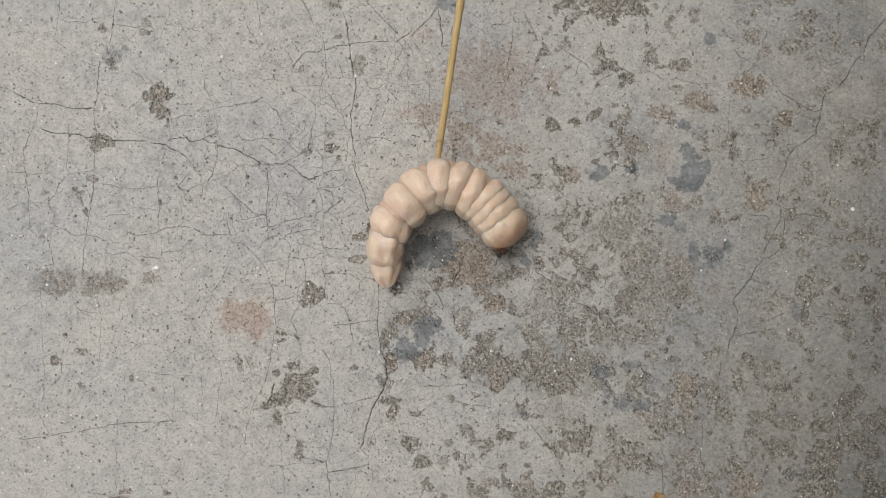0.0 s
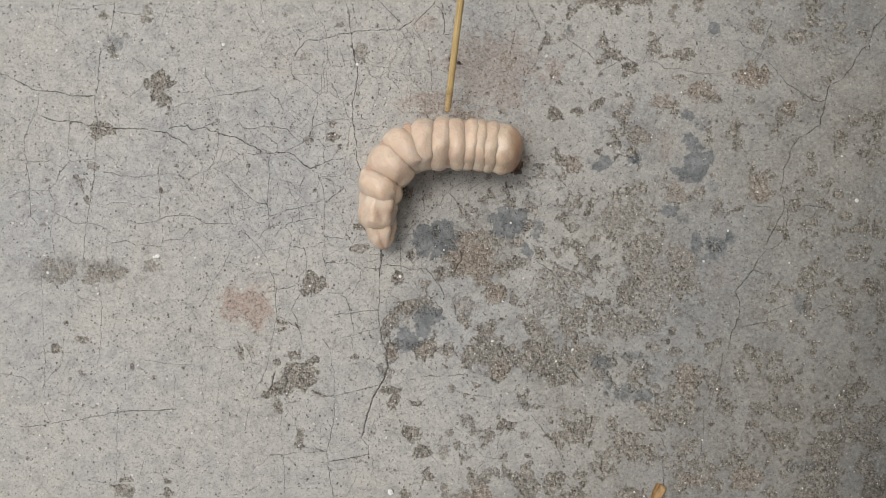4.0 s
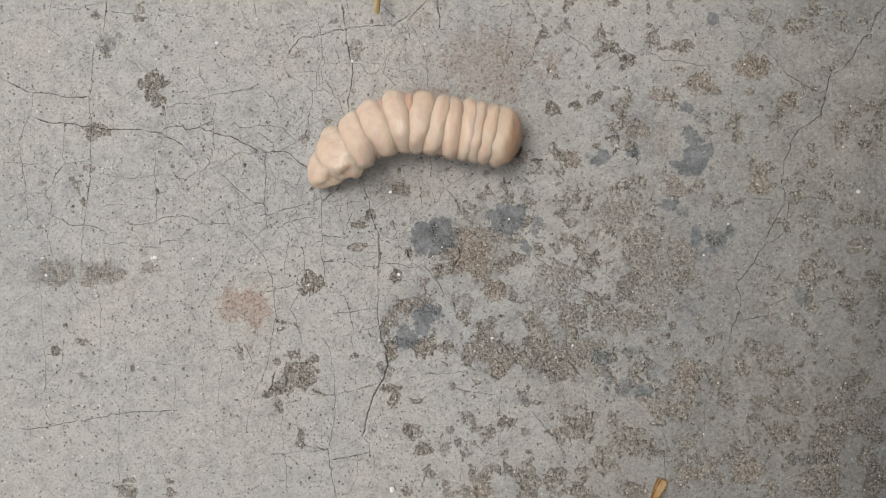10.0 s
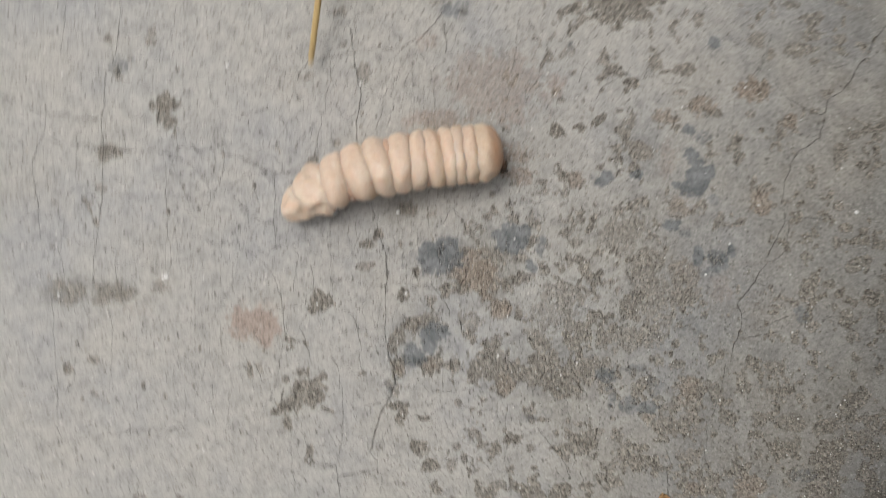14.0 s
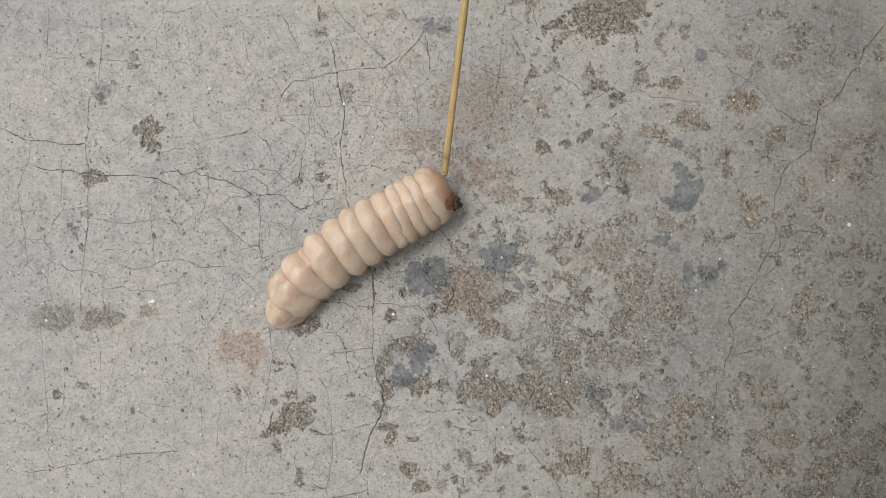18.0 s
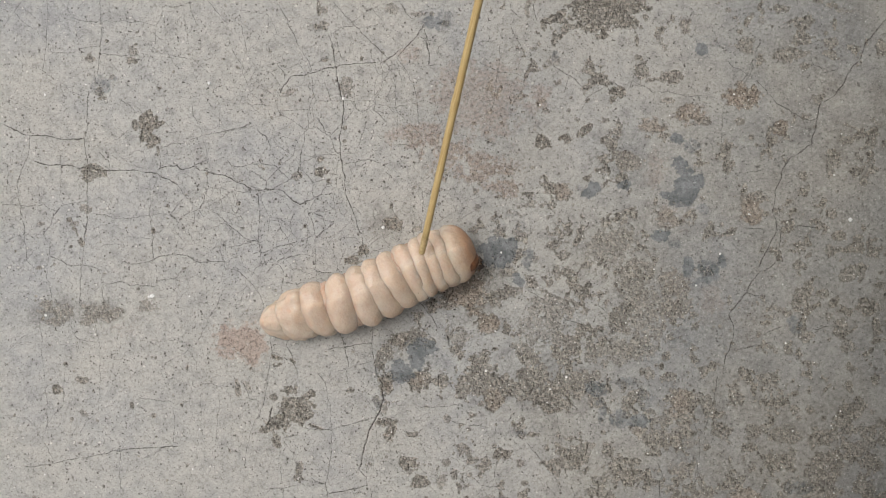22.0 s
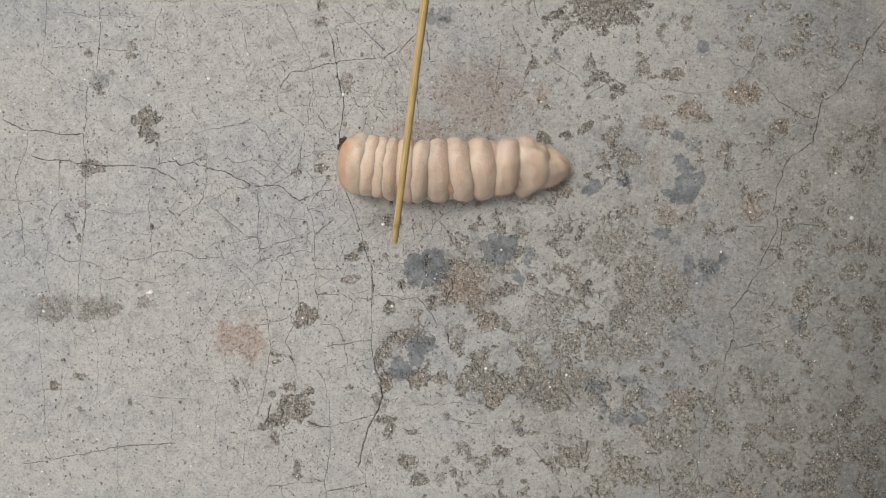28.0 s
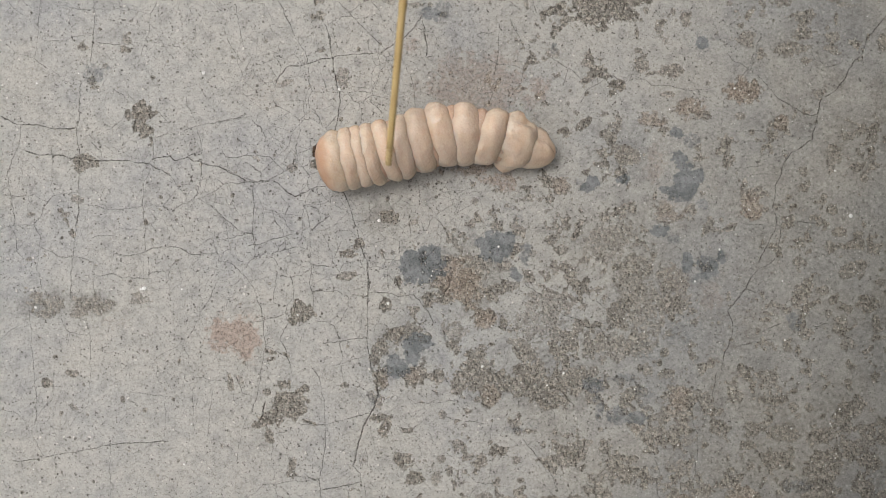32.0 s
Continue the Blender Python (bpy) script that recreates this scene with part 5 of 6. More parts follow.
# ---- the grub: rigid rings from tail to head ----
# name, place along the body (0 tail, 1 head), radius and half length in mm
RINGS = [
    ("anal_segment", 0.082, 8.8, 9.4), ("tail_segment", 0.168, 11.2, 9.6), ("body_segment", 0.266, 12.7, 7.2), ("body_segment", 0.372, 13.5, 7.4),
    ("body_segment", 0.472, 13.8, 7.2), ("body_segment", 0.562, 13.8, 6.8), ("body_segment", 0.642, 13.6, 6.4), ("body_segment", 0.710, 13.4, 5.9),
    ("body_segment", 0.768, 13.3, 5.6), ("body_segment", 0.820, 13.2, 5.5), ("thorax_fold", 0.868, 13.0, 6.4), ("thorax", 0.920, 12.6, 8.6), ("head", 0.950, 5.6, 4.4),
]
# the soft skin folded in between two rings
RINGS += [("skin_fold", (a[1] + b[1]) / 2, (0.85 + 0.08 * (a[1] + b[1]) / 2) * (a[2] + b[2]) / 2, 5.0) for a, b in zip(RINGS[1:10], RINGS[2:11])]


def flat(s):
    """The body is broader than it is high, most so towards the tail."""
    return 0.71 + 0.13 * s


def ring_mesh(kind, R, L, seed, low):
    R, L = R * 1e-3, L * 1e-3
    n, sides = 22, 48
    plump = {"anal_segment": 2.1, "tail_segment": 2.3, "thorax": 2.2}.get(kind, 2.2)
    prof = []
    for k in range(n + 1):
        c = -math.cos(math.pi * (0.02 + 0.96 * k / n))
        prof.append((c * L, R * max(0.0, 1 - abs(c) ** plump) ** (1 / plump)))

    def shape(x, a, r):
        f = x / L
        up = math.sin(a)
        # a flattened belly, a slight ridge, and a crease above each flank lobe
        r *= 1 - 0.05 * max(0.0, -up) ** 2
        for c in (-0.62, math.pi + 0.62):
            d = (a - c + math.pi) % (2 * math.pi) - math.pi
            r *= 1 - 0.055 * math.exp(-(d / 0.11) ** 2) + 0.045 * math.exp(-((d + (0.3 if c < 0 else -0.3)) / 0.24) ** 2)
        if kind == "body_segment":
            d = (a - math.pi / 2 + math.pi) % (2 * math.pi) - math.pi
            r *= 1 - 0.022 * math.exp(-(f / 0.16) ** 2) * math.exp(-(d / 0.55) ** 2)
        if kind == "tail_segment":
            r *= 1 + 0.11 * math.cos(2 * a) * math.exp(-((f - 0.2) / 0.42) ** 2) + 0.035 * math.cos(3 * a + 1) - 0.03 * math.exp(-((f + 0.35) / 0.1) ** 2)
        if kind == "anal_segment":
            r *= 1 + 0.22 * f + 0.09 * math.cos(3 * a + 0.6) * (0.5 - f) + 0.05 * math.cos(5 * a + 2) - 0.05 * math.exp(-((f - 0.2) / 0.1) ** 2)
        if kind == "thorax":
            r *= 1 - 0.035 * math.exp(-((f + 0.30 + 0.1 * math.sin(a)) / 0.10) ** 2) + 0.02 * math.cos(2 * a)
            r *= 1 - 0.03 * math.exp(-((f - 0.42 + 0.12 * math.cos(2 * a)) / 0.10) ** 2) - 0.02 * max(0.0, f) * math.cos(5 * a + 1)
        p = Vector((x, r * math.cos(a), r * math.sin(a))) * 170
        r *= 1 + (0.15 if kind in ("anal_segment", "tail_segment") else 0.075) * noise.noise(p + Vector((seed * 7.3, 0, 0))) + (0.06 if kind in ("anal_segment", "tail_segment") else 0.035 if kind == "thorax" else 0.02) * noise.noise(p * 3.1 + Vector((0, seed * 3.7, 0)))
        return r

    bm = lathe(prof, sides, shape)
    for w in bm.verts:
        w.co.z *= low
    if kind in ("body_segment", "thorax_fold"):
        # the rings lean and swell unevenly
        rng = random.Random(seed)
        lean, bow = rng.uniform(-0.13, 0.13), rng.uniform(-0.12, 0.12)
        for w in bm.verts:
            w.co.x += lean * w.co.y + bow * w.co.z + 0.0004 * noise.noise(w.co * 220 + Vector((0, 0, seed)))
    return bm


def grub():
    body = new("beetle_grub")
    tagged(body, "fat cream beetle grub with puffy rings and dark jaws", "grub")
    rings = []
    for k, (kind, s, R, L) in enumerate(RINGS):
        if kind == "head":
            bm = bmesh.new()
            bmesh.ops.create_uvsphere(bm, u_segments=28, v_segments=18, radius=1.0)
            for w in bm.verts:
                w.co = Vector((w.co.x * 0.0048, w.co.y * 0.0060, w.co.z * 0.0046))
                w.co *= 1 + 0.05 * noise.noise(w.co * 500)
                w.co.z += 0.0006 * math.cos(w.co.y * 500)
            ob = part("head", bm, HEAD, body, "shiny reddish-brown head capsule")
            for s_ in (1, -1):
                jaw = lathe([(0, 0.0015), (0.0009, 0.0017), (0.002, 0.0013), (0.0029, 0.0007), (0.0033, 0.0002)], 12, lambda x, a, r: r * (1 + 0.15 * math.cos(2 * a)))
                for w in jaw.verts:
                    w.co = Vector((0.0038 + w.co.x, s_ * (0.0019 + w.co.y * 0.9 - 260 * w.co.x ** 2 * 0.6), w.co.z - 0.0006))
                bmesh.ops.recalc_face_normals(jaw, faces=jaw.faces)
                part("mandible", jaw, JAW, ob, "black pointed jaw")
            lip = lathe([(0, 0.0008), (0.0009, 0.0010), (0.0016, 0.0005)], 12)
            for w in lip.verts:
                w.co += Vector((0.0042, 0, 0.0016))
            part("upper_lip", lip, JAW, ob)
            rng = random.Random(5)
            crumbs = bmesh.new()
            for k_ in range(26):
                a, r = rng.uniform(0, 6.28), rng.uniform(0.0012, 0.0036)
                c = Vector((0.0052 - r * 0.35 + rng.uniform(-0.0004, 0.0008), r * math.cos(a), r * 0.8 * math.sin(a)))
                made = bmesh.ops.create_icosphere(crumbs, subdivisions=1, radius=rng.uniform(0.0004, 0.0009))
                for w in made["verts"]:
                    w.co = c + w.co * rng.uniform(0.6, 1.25)
            part("soil_crumbs", crumbs, CRUMB, ob, "dark soil crumbs stuck round the jaws")
        else:
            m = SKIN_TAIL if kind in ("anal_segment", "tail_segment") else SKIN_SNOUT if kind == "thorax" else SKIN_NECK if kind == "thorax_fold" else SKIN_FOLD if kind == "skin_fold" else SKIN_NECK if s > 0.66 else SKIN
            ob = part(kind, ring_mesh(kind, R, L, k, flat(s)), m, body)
        rings.append(ob)
    return body, rings


GRUB, GRUB_RINGS = grub()


# ---- an ant ----
def ant():
    bug = new("ant")
    tagged(bug, "small dark reddish-brown ant running over the concrete", "ant")

    def blob(name, x, z, lx, ly, lz, m):
        bm = bmesh.new()
        bmesh.ops.create_uvsphere(bm, u_segments=14, v_segments=10, radius=1.0)
        for w in bm.verts:
            w.co = Vector((x + w.co.x * lx * (1 - 0.15 * w.co.x), w.co.y * ly, z + w.co.z * lz))
        return part(name, bm, m, bug)

    mm = 1e-3
    head = blob("head", 2.3 * mm, 0.95 * mm, 0.72 * mm, 0.62 * mm, 0.5 * mm, ANT_DARK)
    blob("thorax", 0.7 * mm, 0.95 * mm, 1.05 * mm, 0.42 * mm, 0.42 * mm, ANT_RED)
    blob("waist", -0.55 * mm, 0.9 * mm, 0.3 * mm, 0.2 * mm, 0.28 * mm, ANT_RED)
    blob("abdomen", -1.75 * mm, 0.95 * mm, 1.15 * mm, 0.78 * mm, 0.68 * mm, ANT_DARK)

    def limb(name, stops, r, parent):
        bm = bmesh.new()
        for a, b in zip(stops[:-1], stops[1:]):
            a, b = Vector(a) * mm, Vector(b) * mm
            q = (b - a).to_track_quat("X", "Z").to_matrix().to_4x4()
            seg = lathe([(0, r), ((b - a).length, r * 0.75)], 6)
            seg.transform(Matrix.Translation(a) @ q)
            tmp = bpy.data.meshes.new("limb")
            seg.to_mesh(tmp)
            seg.free()
            bm.from_mesh(tmp)
            bpy.data.meshes.remove(tmp)
        part(name, bm, ANT_RED, parent)

    for s_ in (1, -1):
        for x0, x1, x2 in ((1.2, 1.9, 2.6), (0.7, 0.6, 0.4), (0.2, -0.8, -1.9)):
            limb("leg", [(x0, s_ * 0.3, 0.9), (x1, s_ * 1.3, 1.35), (x2, s_ * 2.1, 0.1)], 0.00009, bug)
        limb("antenna", [(2.8, s_ * 0.25, 1.1), (3.3, s_ * 0.8, 1.4), (4.1, s_ * 0.7, 0.9)], 0.00006, head)
    return bug


ANT = ant()

# ---- how they move ----
BENDS = []


def bend(t, roll, *axis):
    """The grub's axis at t seconds: five plan points in mm from tail tip to snout, and how far it has rolled over.
    Unless it is on its side, the soft body settles on its back or belly and only the head keeps the whole turn."""
    on_side = t <= 3.5 or 31 <= t <= 31.3
    lie = roll if on_side or abs(roll) < 45 or abs(roll) > 135 else -35 if roll > -80 else -145
    BENDS.append((t, np.array((roll, lie)), np.array(axis) / 1000))


def axis_at(t):
    """Smooth in time from bend to bend, without overshoot."""
    ts = [b[0] for b in BENDS]
    k = min(max(int(np.searchsorted(ts, t, side="right")) - 1, 0), len(BENDS) - 2)
    t0, r0, p0 = BENDS[k]
    t1, r1, p1 = BENDS[k + 1]
    f = min(max((t - t0) / (t1 - t0), 0), 1)
    if t1 - t0 > 0.15:
        f = f * f * (3 - 2 * f)
    return r0 + (r1 - r0) * f, p0 + (p1 - p0) * f


def grub_poses(t):
    (roll, lie), p = axis_at(t)
    ext = np.vstack([2 * p[0] - p[1], p, 2 * p[-1] - p[-2]])
    line = []
    for k in range(1, len(ext) - 2):
        a, b, c, d = ext[k - 1:k + 3]
        for f in np.linspace(0, 1, 24, endpoint=False):
            line.append(0.5 * (2 * b + (c - a) * f + (2 * a - 5 * b + 4 * c - d) * f ** 2 + (3 * b - a - 3 * c + d) * f ** 3))
    line = np.array(line + [p[-1]])
    run = np.concatenate([[0], np.cumsum(np.hypot(*np.diff(line, axis=0).T))])
    out = []
    for kind, s, R, L in RINGS:
        x, y = (np.interp(s * run[-1], run, line[:, i]) for i in (0, 1))
        span = 0.045
        ahead = [np.interp(min(s + span, 1) * run[-1], run, line[:, i]) - np.interp(max(s - span, 0) * run[-1], run, line[:, i]) for i in (0, 1)]
        yaw = math.degrees(math.atan2(ahead[1], ahead[0]))
        if kind == "head":
            m = pose(x, y, 0.0118, 0, 0, yaw) @ pose(0, 0, 0, roll) @ pose(0.0012, 0, -0.0046, 0, 32, 0)
        else:
            a = radians(lie)
            rest = math.hypot(R * math.sin(a), flat(s) * R * math.cos(a))
            m = pose(x, y, rest * 0.965e-3, 0, 0, yaw) @ pose(0, 0, 0, lie)
        out.append(m)
    return out


def motions():
    bend(0, -88, (-23.5, -6.6), (-21.7, 16.0), (-4.1, 32.3), (13.0, 27.4), (27.5, 10.6))
    bend(0.4, -88, (-21.6, -5.2), (-19.3, 17.5), (1.1, 33.4), (16.5, 22.5), (15.2, 2.7))
    bend(0.7, -88, (-20.7, -5.5), (-19.3, 17.2), (-0.2, 33.1), (16.1, 20.3), (14.3, 1.3))
    bend(1, -88, (-19.6, -5.5), (-20.9, 15.4), (-3.4, 32.9), (12.9, 23.1), (22.9, 6.1))
    bend(1.5, -88, (-19.7, -5.7), (-19.7, 17.7), (-2.1, 33.1), (14.7, 20.4), (12.5, 1.2))
    bend(2, -88, (-19.6, -6.0), (-18.9, 14.7), (-2.9, 32.2), (13.1, 21.8), (16.1, 0.9))
    bend(2.5, -88, (-20.8, 1.3), (-25.6, 23.5), (-3.4, 44.0), (12.2, 41.5), (24.3, 30.4))
    bend(3, -88, (-21.5, 2.0), (-25.7, 24.4), (-15.2, 42.5), (4.0, 46.1), (26.5, 41.5))
    bend(3.5, -88, (-22.8, 1.3), (-26.8, 23.3), (-15.6, 41.9), (4.3, 45.0), (26.7, 42.6))
    bend(5.5, 0, (-40.6, 23.5), (-29.0, 36.6), (-15.9, 43.3), (8.8, 41.3), (38.8, 40.4))
    bend(6, 0, (-42.9, 22.8), (-31.7, 38.6), (-16.6, 45.3), (9.3, 43.3), (39.9, 40.7))
    bend(6.5, 0, (-43.0, 24.7), (-31.7, 37.4), (-16.4, 45.1), (10.1, 43.1), (40.2, 40.6))
    bend(7, 0, (-44.7, 25.8), (-33.3, 36.7), (-17.4, 45.6), (9.6, 43.5), (39.6, 40.9))
    bend(7.6, 0, (-43.6, 27.4), (-34.0, 35.7), (-17.7, 45.0), (11.1, 44.9), (39.2, 44.1))
    bend(7.8, 0, (-47.9, 34.0), (-34.9, 41.8), (-12.3, 49.9), (14.5, 49.5), (39.6, 47.0))
    bend(8, 0, (-33.7, 35.6), (-23.2, 48.5), (-7.5, 57.9), (12.5, 60.2), (40.6, 56.2))
    bend(8.2, 0, (-46.9, 27.5), (-29.7, 39.4), (-7.1, 50.1), (18.0, 54.0), (42.1, 56.0))
    bend(8.4, 0, (-41.9, 19.1), (-26.8, 35.4), (-6.5, 47.5), (17.9, 51.5), (41.1, 51.9))
    bend(9, 0, (-41.6, 19.5), (-31.0, 31.4), (-13.8, 43.5), (5.8, 49.6), (41.2, 51.3))
    bend(9.4, 0, (-41.5, 20.2), (-30.8, 32.2), (-13.5, 44.3), (6.1, 50.4), (41.6, 52.1))
    bend(9.5, 0, (-26.9, 41.5), (-19.1, 58.6), (-7.7, 78.6), (12.4, 84.0), (37.6, 75.6))
    bend(9.6, 0, (-48.7, 91.7), (-29.7, 90.8), (-4.4, 87.8), (17.3, 93.9), (36.5, 106.8))
    bend(9.7, 0, (-47.2, 107.3), (-29.7, 97.9), (-9.6, 91.2), (12.8, 91.9), (39.8, 98.1))
    bend(9.8, -40, (-51.8, 76.6), (-35.5, 80.8), (-15.2, 88.9), (8.2, 88.9), (33.0, 66.9))
    bend(9.9, -60, (-48.5, 38.8), (-35.3, 53.1), (-12.5, 66.0), (10.1, 63.9), (30.6, 55.9))
    bend(10, -30, (-51.9, 29.4), (-40.5, 41.1), (-19.0, 52.7), (3.4, 50.3), (29.6, 45.3))
    bend(10.1, -20, (-48.2, 25.3), (-37.0, 39.3), (-14.1, 49.3), (10.5, 44.8), (31.2, 39.5))
    bend(10.2, -20, (-54.6, 33.1), (-39.2, 42.4), (-14.4, 47.3), (12.2, 46.9), (33.0, 45.8))
    bend(10.3, -40, (-59.0, 37.4), (-45.5, 46.2), (-20.6, 53.9), (6.0, 54.5), (30.1, 53.3))
    bend(10.5, -40, (-57.0, 35.3), (-42.6, 44.7), (-19.7, 51.3), (6.9, 52.4), (31.6, 50.2))
    bend(11, -40, (-56.4, 36.0), (-43.7, 42.8), (-32.3, 48.3), (-7.9, 52.3), (32.4, 50.6))
    bend(11.5, -40, (-56.9, 33.7), (-44.4, 41.2), (-32.6, 46.8), (-8.6, 51.1), (31.9, 49.1))
    bend(12, -45, (-56.7, 35.0), (-44.0, 42.5), (-32.1, 48.1), (-8.2, 51.7), (32.8, 50.5))
    bend(12.3, -30, (-54.6, 32.3), (-38.1, 42.6), (-13.1, 51.1), (11.6, 50.6), (32.3, 49.1))
    bend(12.5, -40, (-55.7, 35.7), (-44.1, 45.1), (-26.0, 53.4), (-1.7, 54.0), (27.5, 49.5))
    bend(12.6, -70, (-63.0, 51.4), (-45.1, 59.8), (-17.3, 64.5), (9.9, 65.4), (30.8, 62.5))
    bend(12.8, -50, (-69.5, 42.8), (-55.9, 50.6), (-35.6, 56.6), (-8.9, 58.2), (25.5, 57.0))
    bend(13, -45, (-73.7, 39.0), (-61.2, 45.0), (-45.2, 48.9), (-18.5, 51.4), (21.2, 52.0))
    bend(13.2, -40, (-61.3, 25.6), (-48.0, 34.9), (-25.4, 43.6), (-0.4, 44.7), (22.8, 42.6))
    bend(13.4, -60, (-67.8, 28.9), (-52.5, 36.5), (-23.5, 44.5), (1.7, 48.7), (23.6, 50.2))
    bend(13.5, -60, (-66.3, 25.9), (-49.7, 34.6), (-25.7, 42.9), (1.3, 49.2), (23.0, 52.6))
    bend(13.6, -40, (-62.7, 11.9), (-48.5, 23.8), (-26.9, 33.5), (-2.3, 37.0), (18.9, 38.5))
    bend(13.7, -30, (-61.6, 19.6), (-44.7, 30.7), (-23.5, 38.4), (1.2, 40.0), (21.6, 39.6))
    bend(13.8, -30, (-55.0, 18.4), (-39.5, 30.0), (-18.9, 37.5), (3.8, 35.2), (24.1, 29.8))
    bend(13.9, -30, (-62.4, 20.1), (-45.3, 28.9), (-21.6, 36.7), (2.1, 37.9), (23.0, 37.7))
    bend(14, -75, (-67.3, 24.9), (-54.4, 34.4), (-36.0, 41.5), (-14.3, 45.8), (20.2, 49.6))
    bend(14.2, -70, (-66.5, 21.4), (-48.3, 29.3), (-24.3, 37.9), (-0.6, 40.8), (22.8, 43.0))
    bend(14.5, -75, (-66.2, 22.3), (-48.6, 32.5), (-22.4, 39.6), (0.1, 42.2), (23.0, 44.0))
    bend(16.5, -100, (-59.2, 1.4), (-47.6, 17.9), (-31.1, 32.4), (-12.6, 49.2), (6.4, 64.2))
    bend(17, -150, (-68.6, 9.0), (-55.8, 20.7), (-39.5, 32.5), (-16.6, 45.0), (9.4, 57.5))
    bend(17.5, -140, (-65.6, 1.6), (-54.0, 16.0), (-37.7, 28.6), (-16.0, 40.6), (8.2, 52.1))
    bend(18, -100, (-66.6, -10.3), (-55.5, 4.8), (-40.2, 17.4), (-18.4, 30.1), (5.0, 42.2))
    bend(18.5, -110, (-70.1, -6.0), (-57.7, 6.6), (-39.0, 19.9), (-18.3, 31.9), (4.2, 45.2))
    bend(19, -100, (-66.9, -4.8), (-52.8, 9.6), (-32.9, 20.6), (-12.3, 30.4), (11.5, 39.5))
    bend(19.5, -120, (-66.8, -7.4), (-54.0, 6.8), (-35.4, 19.6), (-14.8, 31.0), (6.9, 43.2))
    bend(20, -165, (-75.7, -9.5), (-63.2, 4.9), (-44.5, 18.2), (-21.6, 32.6), (0.0, 45.3))
    bend(20.5, -160, (-69.3, -16.6), (-57.3, -1.1), (-38.6, 12.2), (-19.2, 26.6), (-1.0, 38.9))
    bend(20.7, -120, (-66.8, -21.0), (-54.1, -1.2), (-33.9, 14.4), (-14.0, 26.2), (3.2, 32.8))
    bend(21, -105, (-68.5, -15.2), (-51.9, -8.6), (-29.9, 1.3), (-8.3, 11.4), (13.8, 19.1))
    bend(21.3, -80, (-69.7, -13.6), (-49.7, -10.1), (-24.1, -2.5), (-3.7, 8.1), (15.7, 17.2))
    bend(21.5, -80, (-69.8, -14.5), (-50.9, -11.4), (-27.8, -4.9), (-4.8, 7.0), (15.3, 16.7))
    bend(22, -80, (-70.4, -12.7), (-50.8, -8.0), (-28.9, -2.3), (-6.0, 8.6), (14.3, 16.0))
    bend(22.3, -80, (-67.1, -23.5), (-48.7, -6.1), (-25.7, 10.3), (-6.0, 22.7), (8.8, 27.9))
    bend(22.7, -80, (-66.8, -23.2), (-47.4, -5.9), (-27.4, 9.4), (-7.6, 21.9), (10.5, 25.4))
    bend(23, -90, (-67.2, -20.4), (-48.1, -6.6), (-28.5, 7.3), (-8.1, 20.4), (11.1, 24.4))
    bend(23.3, -100, (-64.9, -24.5), (-50.4, -1.7), (-35.8, 19.3), (-25.9, 35.4), (-15.7, 47.8))
    bend(23.5, -90, (-60.7, -28.1), (-59.3, -8.2), (-51.2, 13.2), (-37.3, 33.3), (-22.7, 45.6))
    bend(23.7, -100, (-65.4, -27.1), (-63.9, -2.7), (-56.4, 20.0), (-46.6, 39.9), (-35.8, 54.6))
    bend(24, -115, (-63.1, -28.7), (-65.3, -5.4), (-58.7, 17.1), (-47.8, 37.2), (-36.0, 54.8))
    bend(24.5, -115, (-64.5, -27.8), (-66.3, -4.8), (-59.7, 17.8), (-48.0, 37.9), (-36.1, 55.6))
    bend(24.8, -130, (-64.2, -27.6), (-66.3, -5.2), (-60.2, 17.5), (-48.9, 37.6), (-37.7, 55.2))
    bend(24.9, -140, (-62.8, -28.5), (-64.6, -6.5), (-60.4, 15.1), (-49.0, 37.5), (-37.9, 55.1))
    bend(25, -150, (-41.3, -25.3), (-55.7, -10.2), (-59.1, 10.4), (-51.0, 35.1), (-38.5, 54.3))
    bend(25.1, -75, (19.7, 62.7), (6.3, 41.8), (-16.3, 28.3), (-35.7, 34.4), (-51.2, 41.4))
    bend(25.2, -50, (28.8, 58.7), (10.4, 41.8), (-9.4, 32.7), (-31.9, 29.8), (-54.8, 30.4))
    bend(25.5, -50, (27.5, 57.9), (12.9, 45.3), (-6.4, 34.8), (-29.1, 30.4), (-56.3, 30.6))
    bend(27.5, -70, (42.5, 58.1), (31.3, 45.5), (14.1, 32.3), (-12.0, 18.2), (-37.6, 10.3))
    bend(27.7, -120, (16.7, 34.5), (9.3, 27.0), (-2.0, 19.3), (-16.9, 11.7), (-34.7, 4.5))
    bend(27.9, -75, (54.2, 36.0), (34.9, 32.3), (13.6, 34.2), (-10.0, 35.6), (-39.1, 35.4))
    bend(28, -75, (52.7, 46.4), (36.4, 47.2), (16.2, 46.6), (-8.6, 46.3), (-37.3, 50.9))
    bend(28.1, -75, (47.5, 44.6), (36.1, 35.0), (9.6, 29.9), (-13.8, 40.7), (-34.0, 49.9))
    bend(28.3, -62, (60.8, 7.8), (41.2, 4.9), (19.9, 6.3), (-3.9, 7.6), (-33.5, 11.0))
    bend(28.5, -62, (57.1, 32.6), (43.5, 23.3), (17.4, 19.1), (-6.1, 21.6), (-31.6, 24.8))
    bend(28.7, -62, (55.6, 33.0), (42.0, 24.5), (18.2, 22.9), (-7.8, 24.4), (-36.1, 22.7))
    bend(29, -62, (53.0, 40.7), (39.5, 33.4), (22.5, 24.8), (-2.3, 21.2), (-37.3, 21.9))
